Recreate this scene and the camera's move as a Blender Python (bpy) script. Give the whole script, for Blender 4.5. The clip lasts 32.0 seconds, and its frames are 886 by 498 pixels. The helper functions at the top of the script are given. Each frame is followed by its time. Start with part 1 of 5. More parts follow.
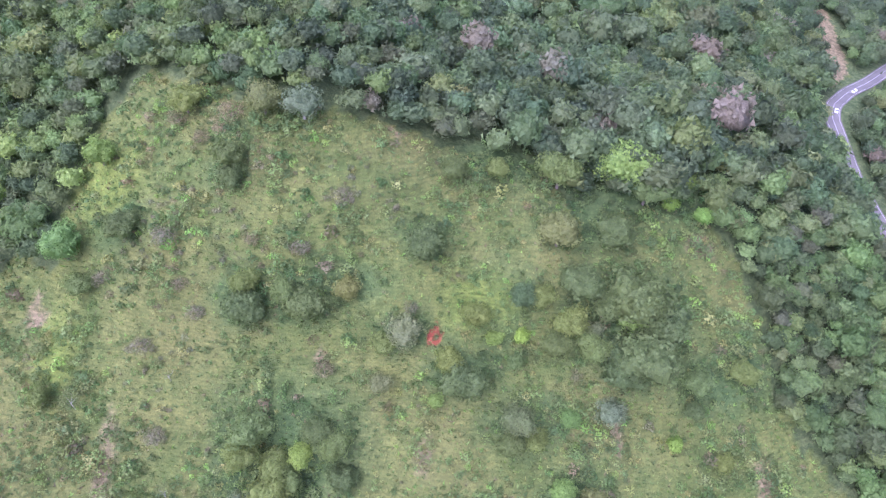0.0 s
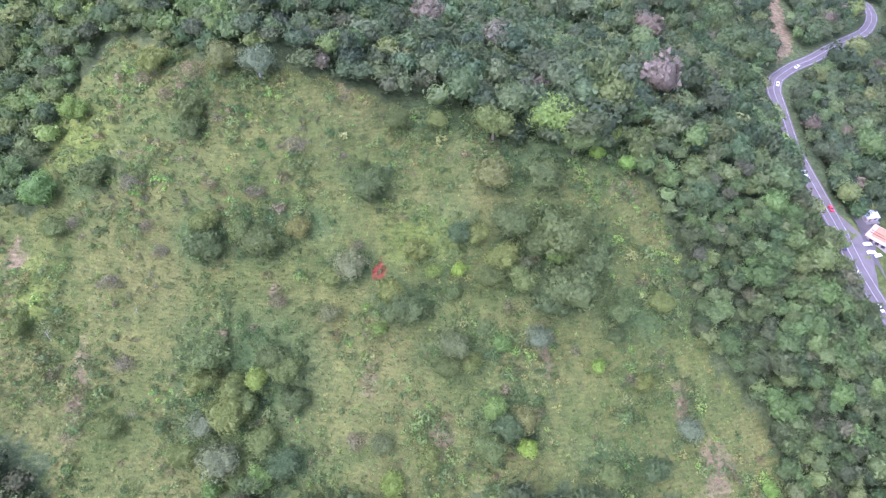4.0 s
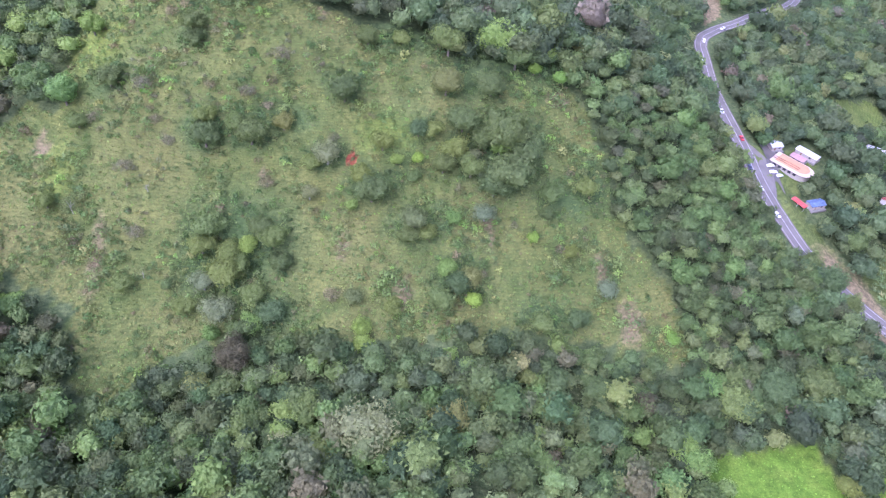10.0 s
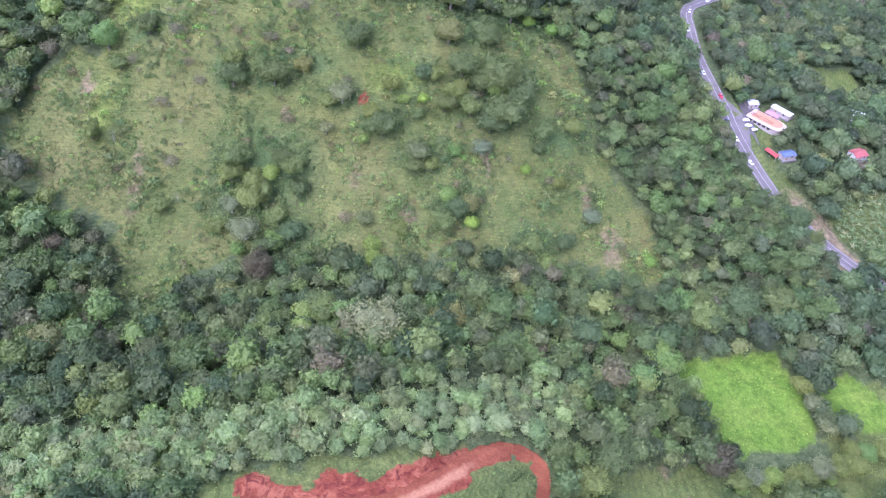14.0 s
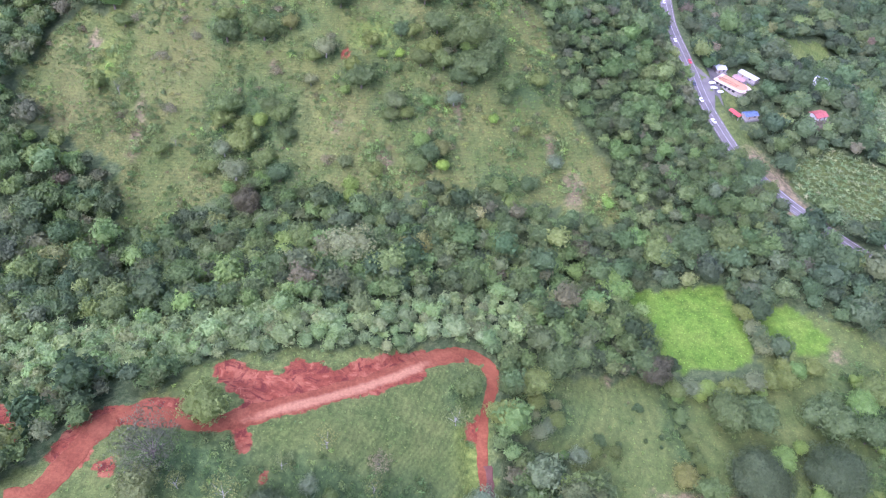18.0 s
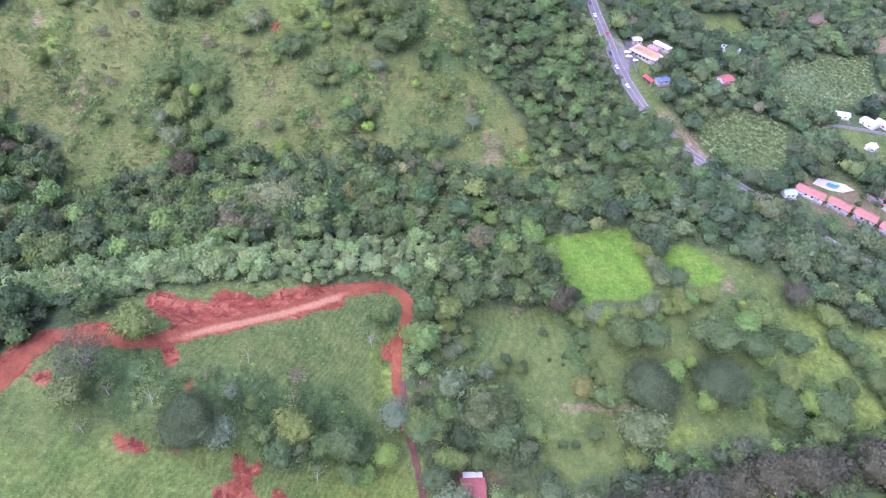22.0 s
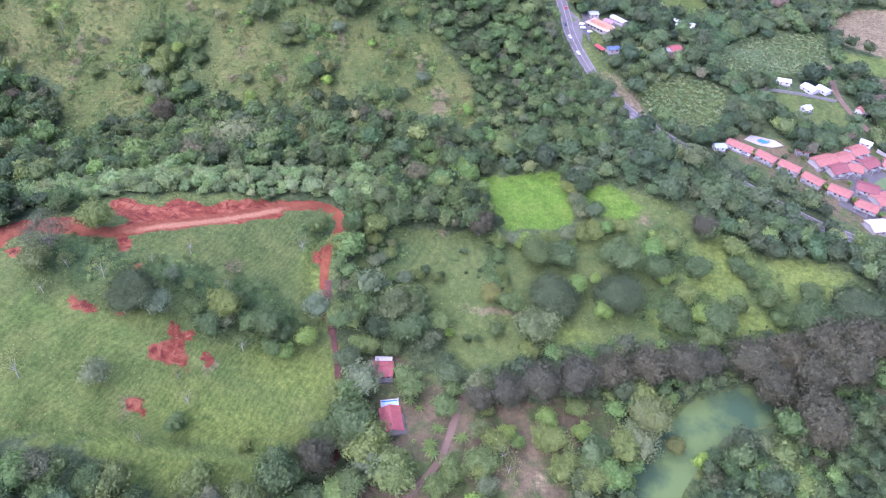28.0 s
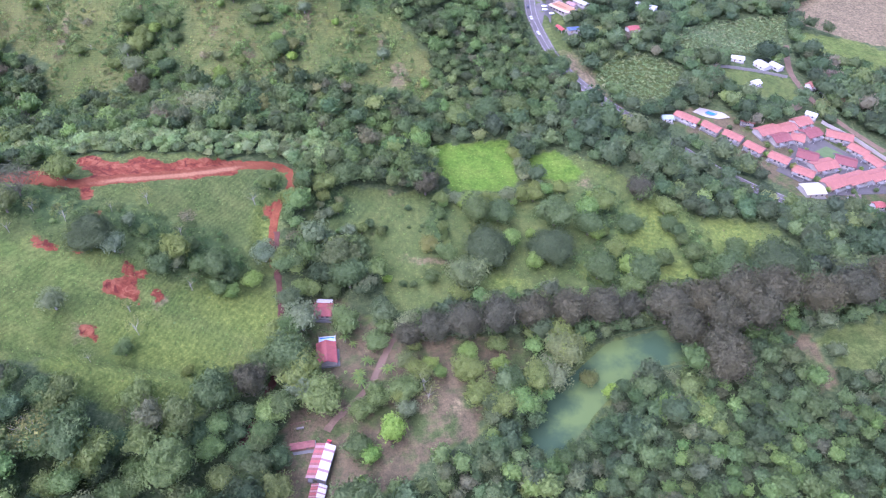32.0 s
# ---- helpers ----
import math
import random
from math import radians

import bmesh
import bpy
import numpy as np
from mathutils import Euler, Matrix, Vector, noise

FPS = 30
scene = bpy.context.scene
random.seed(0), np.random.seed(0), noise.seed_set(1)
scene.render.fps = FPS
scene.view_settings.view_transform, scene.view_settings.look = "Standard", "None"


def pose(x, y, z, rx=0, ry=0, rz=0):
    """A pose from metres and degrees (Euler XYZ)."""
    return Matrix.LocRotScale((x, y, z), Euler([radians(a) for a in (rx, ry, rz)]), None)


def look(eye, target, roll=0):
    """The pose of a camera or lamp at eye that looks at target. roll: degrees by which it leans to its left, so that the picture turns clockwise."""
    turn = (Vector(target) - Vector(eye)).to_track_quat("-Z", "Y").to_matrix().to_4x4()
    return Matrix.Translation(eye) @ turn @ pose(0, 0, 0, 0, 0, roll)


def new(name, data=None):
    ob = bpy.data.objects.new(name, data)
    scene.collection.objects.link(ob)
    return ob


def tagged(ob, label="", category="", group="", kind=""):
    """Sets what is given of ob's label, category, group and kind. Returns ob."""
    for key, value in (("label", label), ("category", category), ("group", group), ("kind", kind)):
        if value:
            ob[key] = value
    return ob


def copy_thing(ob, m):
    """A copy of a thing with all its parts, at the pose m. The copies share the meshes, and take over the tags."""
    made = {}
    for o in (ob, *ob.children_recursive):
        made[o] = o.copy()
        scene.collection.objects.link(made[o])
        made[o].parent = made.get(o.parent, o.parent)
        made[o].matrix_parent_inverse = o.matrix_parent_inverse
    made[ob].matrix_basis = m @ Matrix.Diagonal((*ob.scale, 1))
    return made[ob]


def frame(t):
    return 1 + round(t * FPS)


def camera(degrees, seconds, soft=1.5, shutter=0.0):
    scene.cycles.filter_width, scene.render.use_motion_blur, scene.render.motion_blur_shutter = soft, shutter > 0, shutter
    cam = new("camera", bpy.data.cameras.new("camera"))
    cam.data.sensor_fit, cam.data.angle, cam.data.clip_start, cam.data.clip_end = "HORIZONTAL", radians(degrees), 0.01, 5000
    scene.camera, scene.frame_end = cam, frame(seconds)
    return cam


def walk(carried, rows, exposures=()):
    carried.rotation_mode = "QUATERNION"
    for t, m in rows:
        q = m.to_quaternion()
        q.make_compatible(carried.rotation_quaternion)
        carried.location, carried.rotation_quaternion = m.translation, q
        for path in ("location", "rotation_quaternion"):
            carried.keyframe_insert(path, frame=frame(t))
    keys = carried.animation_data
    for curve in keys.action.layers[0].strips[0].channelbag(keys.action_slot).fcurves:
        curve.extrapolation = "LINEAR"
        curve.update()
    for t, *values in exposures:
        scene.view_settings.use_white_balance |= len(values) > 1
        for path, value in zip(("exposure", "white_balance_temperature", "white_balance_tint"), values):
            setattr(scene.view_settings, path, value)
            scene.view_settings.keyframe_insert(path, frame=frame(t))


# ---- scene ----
cam = camera(64.1, 32.0, soft=1.2)
PATH = [
    (0, (-100.68, 101.96, 243.10), (-87.25, 307.48, 24.96), 4.87),
    (1, (-95.06, 94.67, 243.52), (-82.50, 300.39, 25.53), 4.45),
    (2, (-89.67, 86.94, 243.78), (-77.32, 293.18, 26.27), 4.19),
    (3, (-84.82, 78.38, 243.80), (-72.21, 285.68, 27.31), 3.99),
    (3.5, (-82.73, 73.74, 243.76), (-69.78, 281.74, 27.97), 4.07),
    (5.5, (-77.53, 52.70, 244.21), (-60.61, 262.87, 30.81), 4.46),
    (6.5, (-76.42, 41.18, 244.37), (-57.36, 251.80, 31.59), 4.94),
    (7.5, (-75.94, 29.03, 244.60), (-55.29, 239.98, 32.30), 5.42),
    (8.5, (-75.98, 16.49, 244.98), (-53.47, 227.67, 33.10), 5.91),
    (9.5, (-76.15, 3.80, 245.37), (-52.41, 215.08, 33.73), 6.26),
    (10.5, (-76.69, -8.71, 245.87), (-52.11, 202.39, 34.13), 6.49),
    (11.5, (-77.54, -20.76, 246.58), (-52.24, 190.15, 34.73), 6.64),
    (12.5, (-78.27, -32.85, 247.08), (-52.47, 177.91, 35.15), 6.68),
    (13.5, (-78.20, -44.99, 247.52), (-53.45, 165.88, 35.57), 6.58),
    (14.5, (-76.49, -56.52, 247.74), (-54.84, 154.82, 35.93), 6.54),
    (16.5, (-67.60, -77.98, 248.69), (-48.83, 133.35, 36.59), 6.00),
    (17, (-64.56, -82.94, 249.03), (-46.64, 128.29, 36.76), 5.89),
    (18, (-58.10, -92.73, 249.68), (-41.06, 118.20, 37.04), 5.77),
    (19, (-51.66, -102.82, 250.39), (-27.39, 107.97, 38.31), 5.72),
    (20, (-45.61, -112.65, 250.70), (-18.33, 98.51, 39.36), 5.93),
    (21, (-39.55, -122.52, 250.87), (-10.98, 89.37, 40.43), 5.98),
    (22, (-33.15, -132.67, 251.09), (-6.42, 79.76, 40.95), 5.58),
    (23, (-26.11, -143.13, 251.28), (-1.93, 69.96, 41.50), 5.15),
    (24, (-18.58, -153.66, 251.32), (3.03, 60.07, 41.92), 4.84),
    (25, (-10.68, -164.09, 251.40), (8.14, 50.72, 42.82), 4.57),
    (25.5, (-6.61, -169.27, 251.42), (10.72, 46.03, 43.22), 4.44),
    (27.5, (11.13, -190.04, 251.59), (23.57, 26.84, 44.68), 3.66),
    (28.5, (20.58, -200.01, 251.88), (31.43, 17.49, 45.54), 3.30),
    (29.5, (30.20, -209.47, 251.93), (39.21, 8.58, 46.08), 2.93),
    (30.5, (40.09, -218.46, 251.90), (46.99, 0.09, 46.50), 2.50),
    (31.5, (50.23, -227.34, 251.86), (54.64, -8.52, 46.68), 2.09),
    (32, (55.38, -231.79, 251.89), (58.57, -12.89, 46.77), 1.89),
]
walk(cam, [(t, look(eye, target, roll)) for t, eye, target, roll in PATH], exposures=[(0, 1.38, 4740, 46), (12, 1.32, 4730, 43), (20, 1.32, 4700, 44), (32, 1.25, 4650, 44)])

# ---------------------------------------------------------------- light
world = bpy.data.worlds.new("sky")
scene.world = world
world.use_nodes = True
wn = world.node_tree.nodes
sky = wn.new("ShaderNodeTexSky")
sky.sky_type = "NISHITA"
sky.sun_disc = False
sky.sun_elevation = radians(52)
sky.sun_rotation = radians(215)
sky.dust_density = 7.0
sky.air_density = 0.8
sky.ozone_density = 0.6
world.node_tree.links.new(sky.outputs[0], wn["Background"].inputs[0])
wn["Background"].inputs[1].default_value = 0.17
sun = new("sun", bpy.data.lights.new("sun", "SUN"))
sun.data.energy = 1.2
sun.data.angle = radians(25)
sun.data.color = (1.0, 0.96, 0.9)
sun.matrix_world = look((-250, 330, 600), (0, 0, 0))


# ---------------------------------------------------------------- materials
def nodes_of(name):
    m = bpy.data.materials.new(name)
    m.use_nodes = True
    nt = m.node_tree
    return m, nt, nt.nodes["Principled BSDF"]


def noise_node(nt, scale, detail=6.0, rough=0.6, coord=None):
    n = nt.nodes.new("ShaderNodeTexNoise")
    n.inputs["Scale"].default_value = scale
    n.inputs["Detail"].default_value = detail
    n.inputs["Roughness"].default_value = rough
    if coord is not None:
        nt.links.new(coord, n.inputs["Vector"])
    return n


def mix(nt, fac, a, b, mode="MIX"):
    n = nt.nodes.new("ShaderNodeMix")
    n.data_type, n.blend_type = "RGBA", mode
    for sock, v in ((n.inputs[0], fac), (n.inputs[6], a), (n.inputs[7], b)):
        if hasattr(v, "links"):
            nt.links.new(v, sock)
        elif isinstance(v, (int, float)):
            sock.default_value = v
        else:
            sock.default_value = (*v, 1)
    return n.outputs[2]


def ramp(nt, fac, lo, hi):
    n = nt.nodes.new("ShaderNodeMapRange")
    n.inputs["From Min"].default_value, n.inputs["From Max"].default_value = lo, hi
    nt.links.new(fac, n.inputs["Value"])
    return n.outputs[0]


def bump(nt, bsdf, height, strength, dist):
    n = nt.nodes.new("ShaderNodeBump")
    n.inputs["Strength"].default_value, n.inputs["Distance"].default_value = strength, dist
    nt.links.new(height, n.inputs["Height"])
    nt.links.new(n.outputs[0], bsdf.inputs["Normal"])


def coords(nt, kind="Object"):
    return nt.nodes.new("ShaderNodeTexCoord").outputs[kind]


def plain(name, col, rough=0.8, metal=0.0, vary=0.25, scale=0.6, fine=6.0):
    """A worn, slightly uneven surface of one colour."""
    m, nt, b = nodes_of(name)
    co = coords(nt)
    n1, n2 = noise_node(nt, scale, 5, 0.6, co), noise_node(nt, fine, 4, 0.6, co)
    dark = tuple(c * (1 - vary) for c in col)
    light = tuple(min(1, c * (1 + vary)) for c in col)
    c = mix(nt, ramp(nt, n1.outputs[0], 0.3, 0.7), dark, light)
    c = mix(nt, ramp(nt, n2.outputs[0], 0.35, 0.75), c, tuple(x * (1 - 0.5 * vary) for x in col))
    nt.links.new(c, b.inputs["Base Color"])
    b.inputs["Roughness"].default_value, b.inputs["Metallic"].default_value = rough, metal
    b.inputs["Specular IOR Level"].default_value = 0.15 if rough > 0.8 else 0.4
    bump(nt, b, n2.outputs[0], 0.3, 0.02)
    return m


def leafy(nt, b, c, rough, grain):
    """Foliage: heads of leaves that stand proud, a fine blade grain, and part of the light let through."""
    co = coords(nt)
    clump, blade = noise_node(nt, grain, 3, 0.6, co), noise_node(nt, grain * 3.1, 3, 0.7, co)
    c = mix(nt, ramp(nt, clump.outputs[0], 0.32, 0.66), mix(nt, 1.0, c, (0.86, 0.87, 0.85), "MULTIPLY"), mix(nt, 1.0, c, (1.14, 1.12, 1.03), "MULTIPLY"))
    c = mix(nt, ramp(nt, blade.outputs[0], 0.36, 0.66), mix(nt, 1.0, c, (0.84, 0.85, 0.83), "MULTIPLY"), mix(nt, 1.0, c, (1.12, 1.12, 1.05), "MULTIPLY"))
    heads = nt.nodes.new("ShaderNodeTexVoronoi")
    heads.feature = "SMOOTH_F1"
    heads.inputs["Scale"].default_value = grain * 0.55
    heads.inputs["Smoothness"].default_value = 0.35
    nt.links.new(co, heads.inputs["Vector"])
    rel = nt.nodes.new("ShaderNodeMath")
    rel.operation = "MULTIPLY_ADD"
    rel.inputs[1].default_value = 0.35
    nt.links.new(blade.outputs[0], rel.inputs[0])
    down = nt.nodes.new("ShaderNodeMath")
    down.operation = "SUBTRACT"
    down.inputs[0].default_value = 1.0
    nt.links.new(heads.outputs["Distance"], down.inputs[1])
    nt.links.new(down.outputs[0], rel.inputs[2])
    bump(nt, b, rel.outputs[0], 0.75, 0.9)
    nt.links.new(c, b.inputs["Base Color"])
    b.inputs["Roughness"].default_value = rough
    b.inputs["Specular IOR Level"].default_value = 0.25
    thin = nt.nodes.new("ShaderNodeBsdfTranslucent")
    nt.links.new(mix(nt, 1.0, c, (1.15, 1.2, 0.8), "MULTIPLY"), thin.inputs["Color"])
    both = nt.nodes.new("ShaderNodeMixShader")
    both.inputs[0].default_value = 0.37
    nt.links.new(b.outputs[0], both.inputs[1])
    nt.links.new(thin.outputs[0], both.inputs[2])
    nt.links.new(both.outputs[0], nt.nodes["Material Output"].inputs["Surface"])


def muted(c, k=0.05):
    """A colour drawn a little towards grey, which puts haze into the leaf tint."""
    g = 0.35 * c[0] + 0.5 * c[1] + 0.15 * c[2]
    return tuple(v + (g * w - v) * k for v, w in zip(c, (1.02, 1.0, 0.95)))


def leaf(name, col, spread=0.13, rough=0.6, vary=0.8, grain=7.5):
    """Leaves: each clump and each plant a little different."""
    m, nt, b = nodes_of(name)
    info = nt.nodes.new("ShaderNodeObjectInfo").outputs["Random"]
    geo = nt.nodes.new("ShaderNodeNewGeometry").outputs["Random Per Island"]
    col = tuple(1.22 * v * w for v, w in zip(muted(col), (0.98, 1.03, 0.88)))
    warm = (col[0] * (1 + 0.30 * vary), col[1] * (1 + 0.12 * vary), col[2] * (1 - 0.25 * vary))
    cool = (col[0] * (1 - 0.16 * vary), col[1] * (1 - 0.08 * vary), col[2] * (1 - 0.08 * vary))
    c = mix(nt, info, warm, cool)
    c = mix(nt, geo, mix(nt, 1.0, c, (1 - spread,) * 3, "MULTIPLY"), mix(nt, 1.0, c, (1 + spread,) * 3, "MULTIPLY"))
    leafy(nt, b, c, rough, grain)
    return m


def tinted_leaf(name):
    """Leaves of a wood: every tree carries its own tint."""
    m, nt, b = nodes_of(name)
    at = nt.nodes.new("ShaderNodeAttribute")
    at.attribute_name = "tint"
    geo = nt.nodes.new("ShaderNodeNewGeometry").outputs["Random Per Island"]
    c = at.outputs["Color"]
    c = mix(nt, geo, mix(nt, 1.0, c, (0.93,) * 3, "MULTIPLY"), mix(nt, 1.0, c, (1.07,) * 3, "MULTIPLY"))
    leafy(nt, b, c, 0.62, 1.5)
    return m


LEAF = {
    "mid": leaf("leaf_green", (0.142, 0.182, 0.066)),
    "dark": leaf("leaf_dark_green", (0.098, 0.134, 0.058)),
    "shade": leaf("leaf_shade_tree", (0.078, 0.102, 0.050), grain=16.0, vary=0.3),
    "bright": leaf("leaf_bright_green", (0.165, 0.240, 0.070)),
    "lime": leaf("leaf_lime", (0.190, 0.290, 0.060)),
    "silver": leaf("leaf_grey_green", (0.165, 0.192, 0.122)),
    "brown": leaf("leaf_bronze", (0.088, 0.084, 0.056), vary=0.35, grain=9.0),
    "dry": leaf("leaf_dry", (0.205, 0.175, 0.132), vary=0.5),
    "twig": leaf("grey_twigs", (0.090, 0.092, 0.064), vary=0.2),
    "cream": leaf("leaf_blossom", (0.300, 0.300, 0.170)),
    "olive": leaf("leaf_olive", (0.155, 0.172, 0.074)),
}
WOOD_LEAF = tinted_leaf("leaf_wood")
BARK = plain("bark", (0.20, 0.17, 0.13), 0.9, vary=0.4, fine=9)
PALE_BARK = plain("pale_bark", (0.42, 0.39, 0.33), 0.9, vary=0.3, fine=9)
ASPHALT = plain("asphalt", (0.138, 0.126, 0.108), 0.9, vary=0.22, scale=0.15)
LINE = plain("road_paint", (0.36, 0.35, 0.34), 0.85, vary=0.2)
STREET = plain("worn_paving", (0.108, 0.100, 0.086), 0.9, vary=0.2, scale=0.3)
CONCRETE = plain("concrete", (0.195, 0.188, 0.165), 0.85, vary=0.2)


def worn_red_earth():
    """Fresh red earth that wears to a pale streak where the wear attribute says so."""
    m, nt, b = nodes_of("red_earth_road")
    co = coords(nt)
    n1, n2, n3 = noise_node(nt, 0.16, 5, 0.65, co), noise_node(nt, 1.1, 5, 0.65, co), noise_node(nt, 0.4, 6, 0.7, co)
    at = nt.nodes.new("ShaderNodeAttribute")
    at.attribute_name = "wear"
    c = mix(nt, ramp(nt, n1.outputs[0], 0.35, 0.68), (0.150, 0.048, 0.021), (0.230, 0.084, 0.036))
    add = nt.nodes.new("ShaderNodeMath")
    add.operation = "MULTIPLY_ADD"
    add.inputs[1].default_value = 0.9
    nt.links.new(n3.outputs[0], add.inputs[0])
    nt.links.new(at.outputs["Fac"], add.inputs[2])
    c = mix(nt, ramp(nt, add.outputs[0], 0.70, 1.25), c, mix(nt, n1.outputs[0], (0.28, 0.135, 0.062), (0.36, 0.188, 0.092)))
    c = mix(nt, ramp(nt, n2.outputs[0], 0.35, 0.7), mix(nt, 1.0, c, (0.78, 0.76, 0.76), "MULTIPLY"), mix(nt, 1.0, c, (1.1, 1.1, 1.1), "MULTIPLY"))
    nt.links.new(c, b.inputs["Base Color"])
    b.inputs["Roughness"].default_value = 0.95
    b.inputs["Specular IOR Level"].default_value = 0.1
    bump(nt, b, n3.outputs[0], 0.7, 0.5)
    return m


RED_ROAD_EARTH = worn_red_earth()
DRIVE_EARTH = plain("damp_red_brown_earth", (0.105, 0.052, 0.036), 0.95, vary=0.35, scale=0.15, fine=1.4)
TRACK = plain("brown_earth", (0.165, 0.115, 0.072), 0.95, vary=0.3, scale=0.2, fine=1.5)
CREAM = plain("cream_wall", (0.36, 0.33, 0.28), 0.85, vary=0.1)
WHITE = plain("white_paint", (0.53, 0.52, 0.48), 0.7, vary=0.08)
ROOF_RED = plain("roof_red", (0.300, 0.085, 0.068), 0.6, vary=0.2, scale=0.5)
ROOF_PINK = plain("roof_salmon_tile", (0.285, 0.118, 0.080), 0.8, vary=0.24, scale=0.4, fine=3)
ROOF_RED_TILE = plain("roof_dark_red_tile", (0.19, 0.066, 0.055), 0.7, vary=0.2, scale=0.4, fine=3)
ROOF_WHITE = plain("roof_white_sheet", (0.52, 0.51, 0.48), 0.45, vary=0.1)
ROOF_RUST = plain("roof_rust_sheet", (0.22, 0.085, 0.065), 0.65, vary=0.35, scale=0.5)
ROOF_ORANGE = plain("roof_orange", (0.40, 0.20, 0.095), 0.75, vary=0.15)
DARK = plain("dark_opening", (0.03, 0.03, 0.035), 0.4, vary=0.1)
BLUE = plain("pool_blue", (0.06, 0.20, 0.48), 0.2, vary=0.1)
WOODWORK = plain("weathered_wood", (0.22, 0.14, 0.09), 0.85, vary=0.3)

# ---------------------------------------------------------------- the lie of the land
GX, GY, GS = -370, -210, 72
# heights of the control net, south to north; each row runs west to east
VALLEY = [
    (-4, -2, 1, 4, 0, -11, -9, -11, -11, -11, -14, -19, -24),
    (-3, 13, 26, 37, 24, -8, -1, -4, -7, -12, -15, -18, -20),
    (-1, 24, 46, 49, 22, -13, 4, -8, -11, -13, -16, -17, -16),
    (4, 23, 49, 67, 39, -13, 6, -10, -7, 2, -18, -18, -12),
    (19, 17, 19, 27, 52, 29, -4, -2, -12, -7, -16, -18, -12),
    (44, 24, 1, -16, 5, -3, -14, 14, -7, -15, -17, -17, -12),
]
HILL = [
    (63, 47, 37, 33, 43, 45, 40, -9, -16, 6, -15, -21, -12),
    (66, 52, 70, 125, 97, 95, 58, 1, 16, -12, -11, -19, -12),
    (62, 64, 94, 116, 61, 66, 51, 2, 11, -46, -14, -19, -17),
    (66, 78, 93, 89, 62, 56, 42, 13, 13, -18, -17, -22, -14),
    (75, 83, 85, 79, 71, 62, 52, 39, 22, 4, -5, 1, 6),
]
NET = np.array(VALLEY + HILL, float)


def weights(t):
    return (1 - t) ** 3 / 6, (3 * t**3 - 6 * t**2 + 4) / 6, (-3 * t**3 + 3 * t**2 + 3 * t + 1) / 6, t**3 / 6


def ripple(x, y, s, k):
    """Smooth unevenness of about s metres across."""
    a = np.sin(x / s * 2.1 + 1.7 * np.sin(y / s * 1.3 + k) + k) * np.sin(y / s * 1.9 + 1.5 * np.sin(x / s * 1.1 + 2 * k))
    return a + 0.5 * np.sin((x * 0.8 + y * 0.6) / s * 3.7 + 3 * k) * np.sin((y * 0.8 - x * 0.6) / s * 4.1 + k)


MAIN_ROAD = [(274, 627), (276, 624), (279, 618), (282, 613), (284, 607), (283, 599), (280, 589), (273, 576), (262, 560), (250, 545), (237, 531), (218, 512), (194, 489), (173, 470), (155, 456), (143, 444), (136, 436), (131, 425), (130, 413), (128, 397), (126, 378), (125, 360), (125, 343), (125, 325), (125, 308), (125, 293), (127, 280), (131, 265), (137, 248), (144, 233), (152, 220), (159, 209), (165, 200), (172, 190), (180, 179), (191, 166), (203, 151), (214, 139), (223, 130), (232, 121), (241, 113), (249, 106), (257, 101), (265, 94), (272, 87), (276, 84)]
RED_ROAD = [(-165, -4), (-158, -1), (-153, 8), (-150, 18), (-145, 27), (-134, 28), (-114, 28), (-95, 37), (-76, 47), (-58, 58), (-45, 68), (-32, 73), (-24, 71), (-21, 63), (-25, 48), (-26, 35), (-25, 23), (-23, 12)]
POND_LINE = [(166, -19), (142, -27), (122, -47), (104, -70)]
POND_Z = -6.4
FOLD = [(-112, -58), (-100, -57), (-88, -53), (-76, -53), (-64, -52), (-55, -50), (-45, -48), (-34, -48), (-22, -44)]


def along(line, x, y):
    """The distance of places from a line."""
    best = np.full(np.shape(x), 1e9)
    for (x0, y0), (x1, y1) in zip(line, line[1:]):
        dx, dy = x1 - x0, y1 - y0
        t = np.clip(((x - x0) * dx + (y - y0) * dy) / (dx * dx + dy * dy), 0, 1)
        best = np.minimum(best, np.hypot(x - x0 - t * dx, y - y0 - t * dy))
    return best


def raw_height(x, y):
    """The natural slope, before roads were cut into it."""
    ny, nx = NET.shape
    u = np.clip((x - GX) / GS, 1.0, nx - 2.01)
    v = np.clip((y - GY) / GS, 1.0, ny - 2.01)
    i, j = np.floor(u).astype(int), np.floor(v).astype(int)
    wx, wy = weights(u - i), weights(v - j)
    z = sum(wx[a] * wy[b] * NET[np.clip(j + b - 1, 0, ny - 1), np.clip(i + a - 1, 0, nx - 1)] for a in range(4) for b in range(4))
    steep = np.clip((z - 4) / 30, 0, 1)
    z = z + steep * (0.9 * ripple(x, y, 22, 0.7) + 0.45 * ripple(x, y, 8, 2.1)) + 0.12 * ripple(x, y, 5, 4.2)
    return z


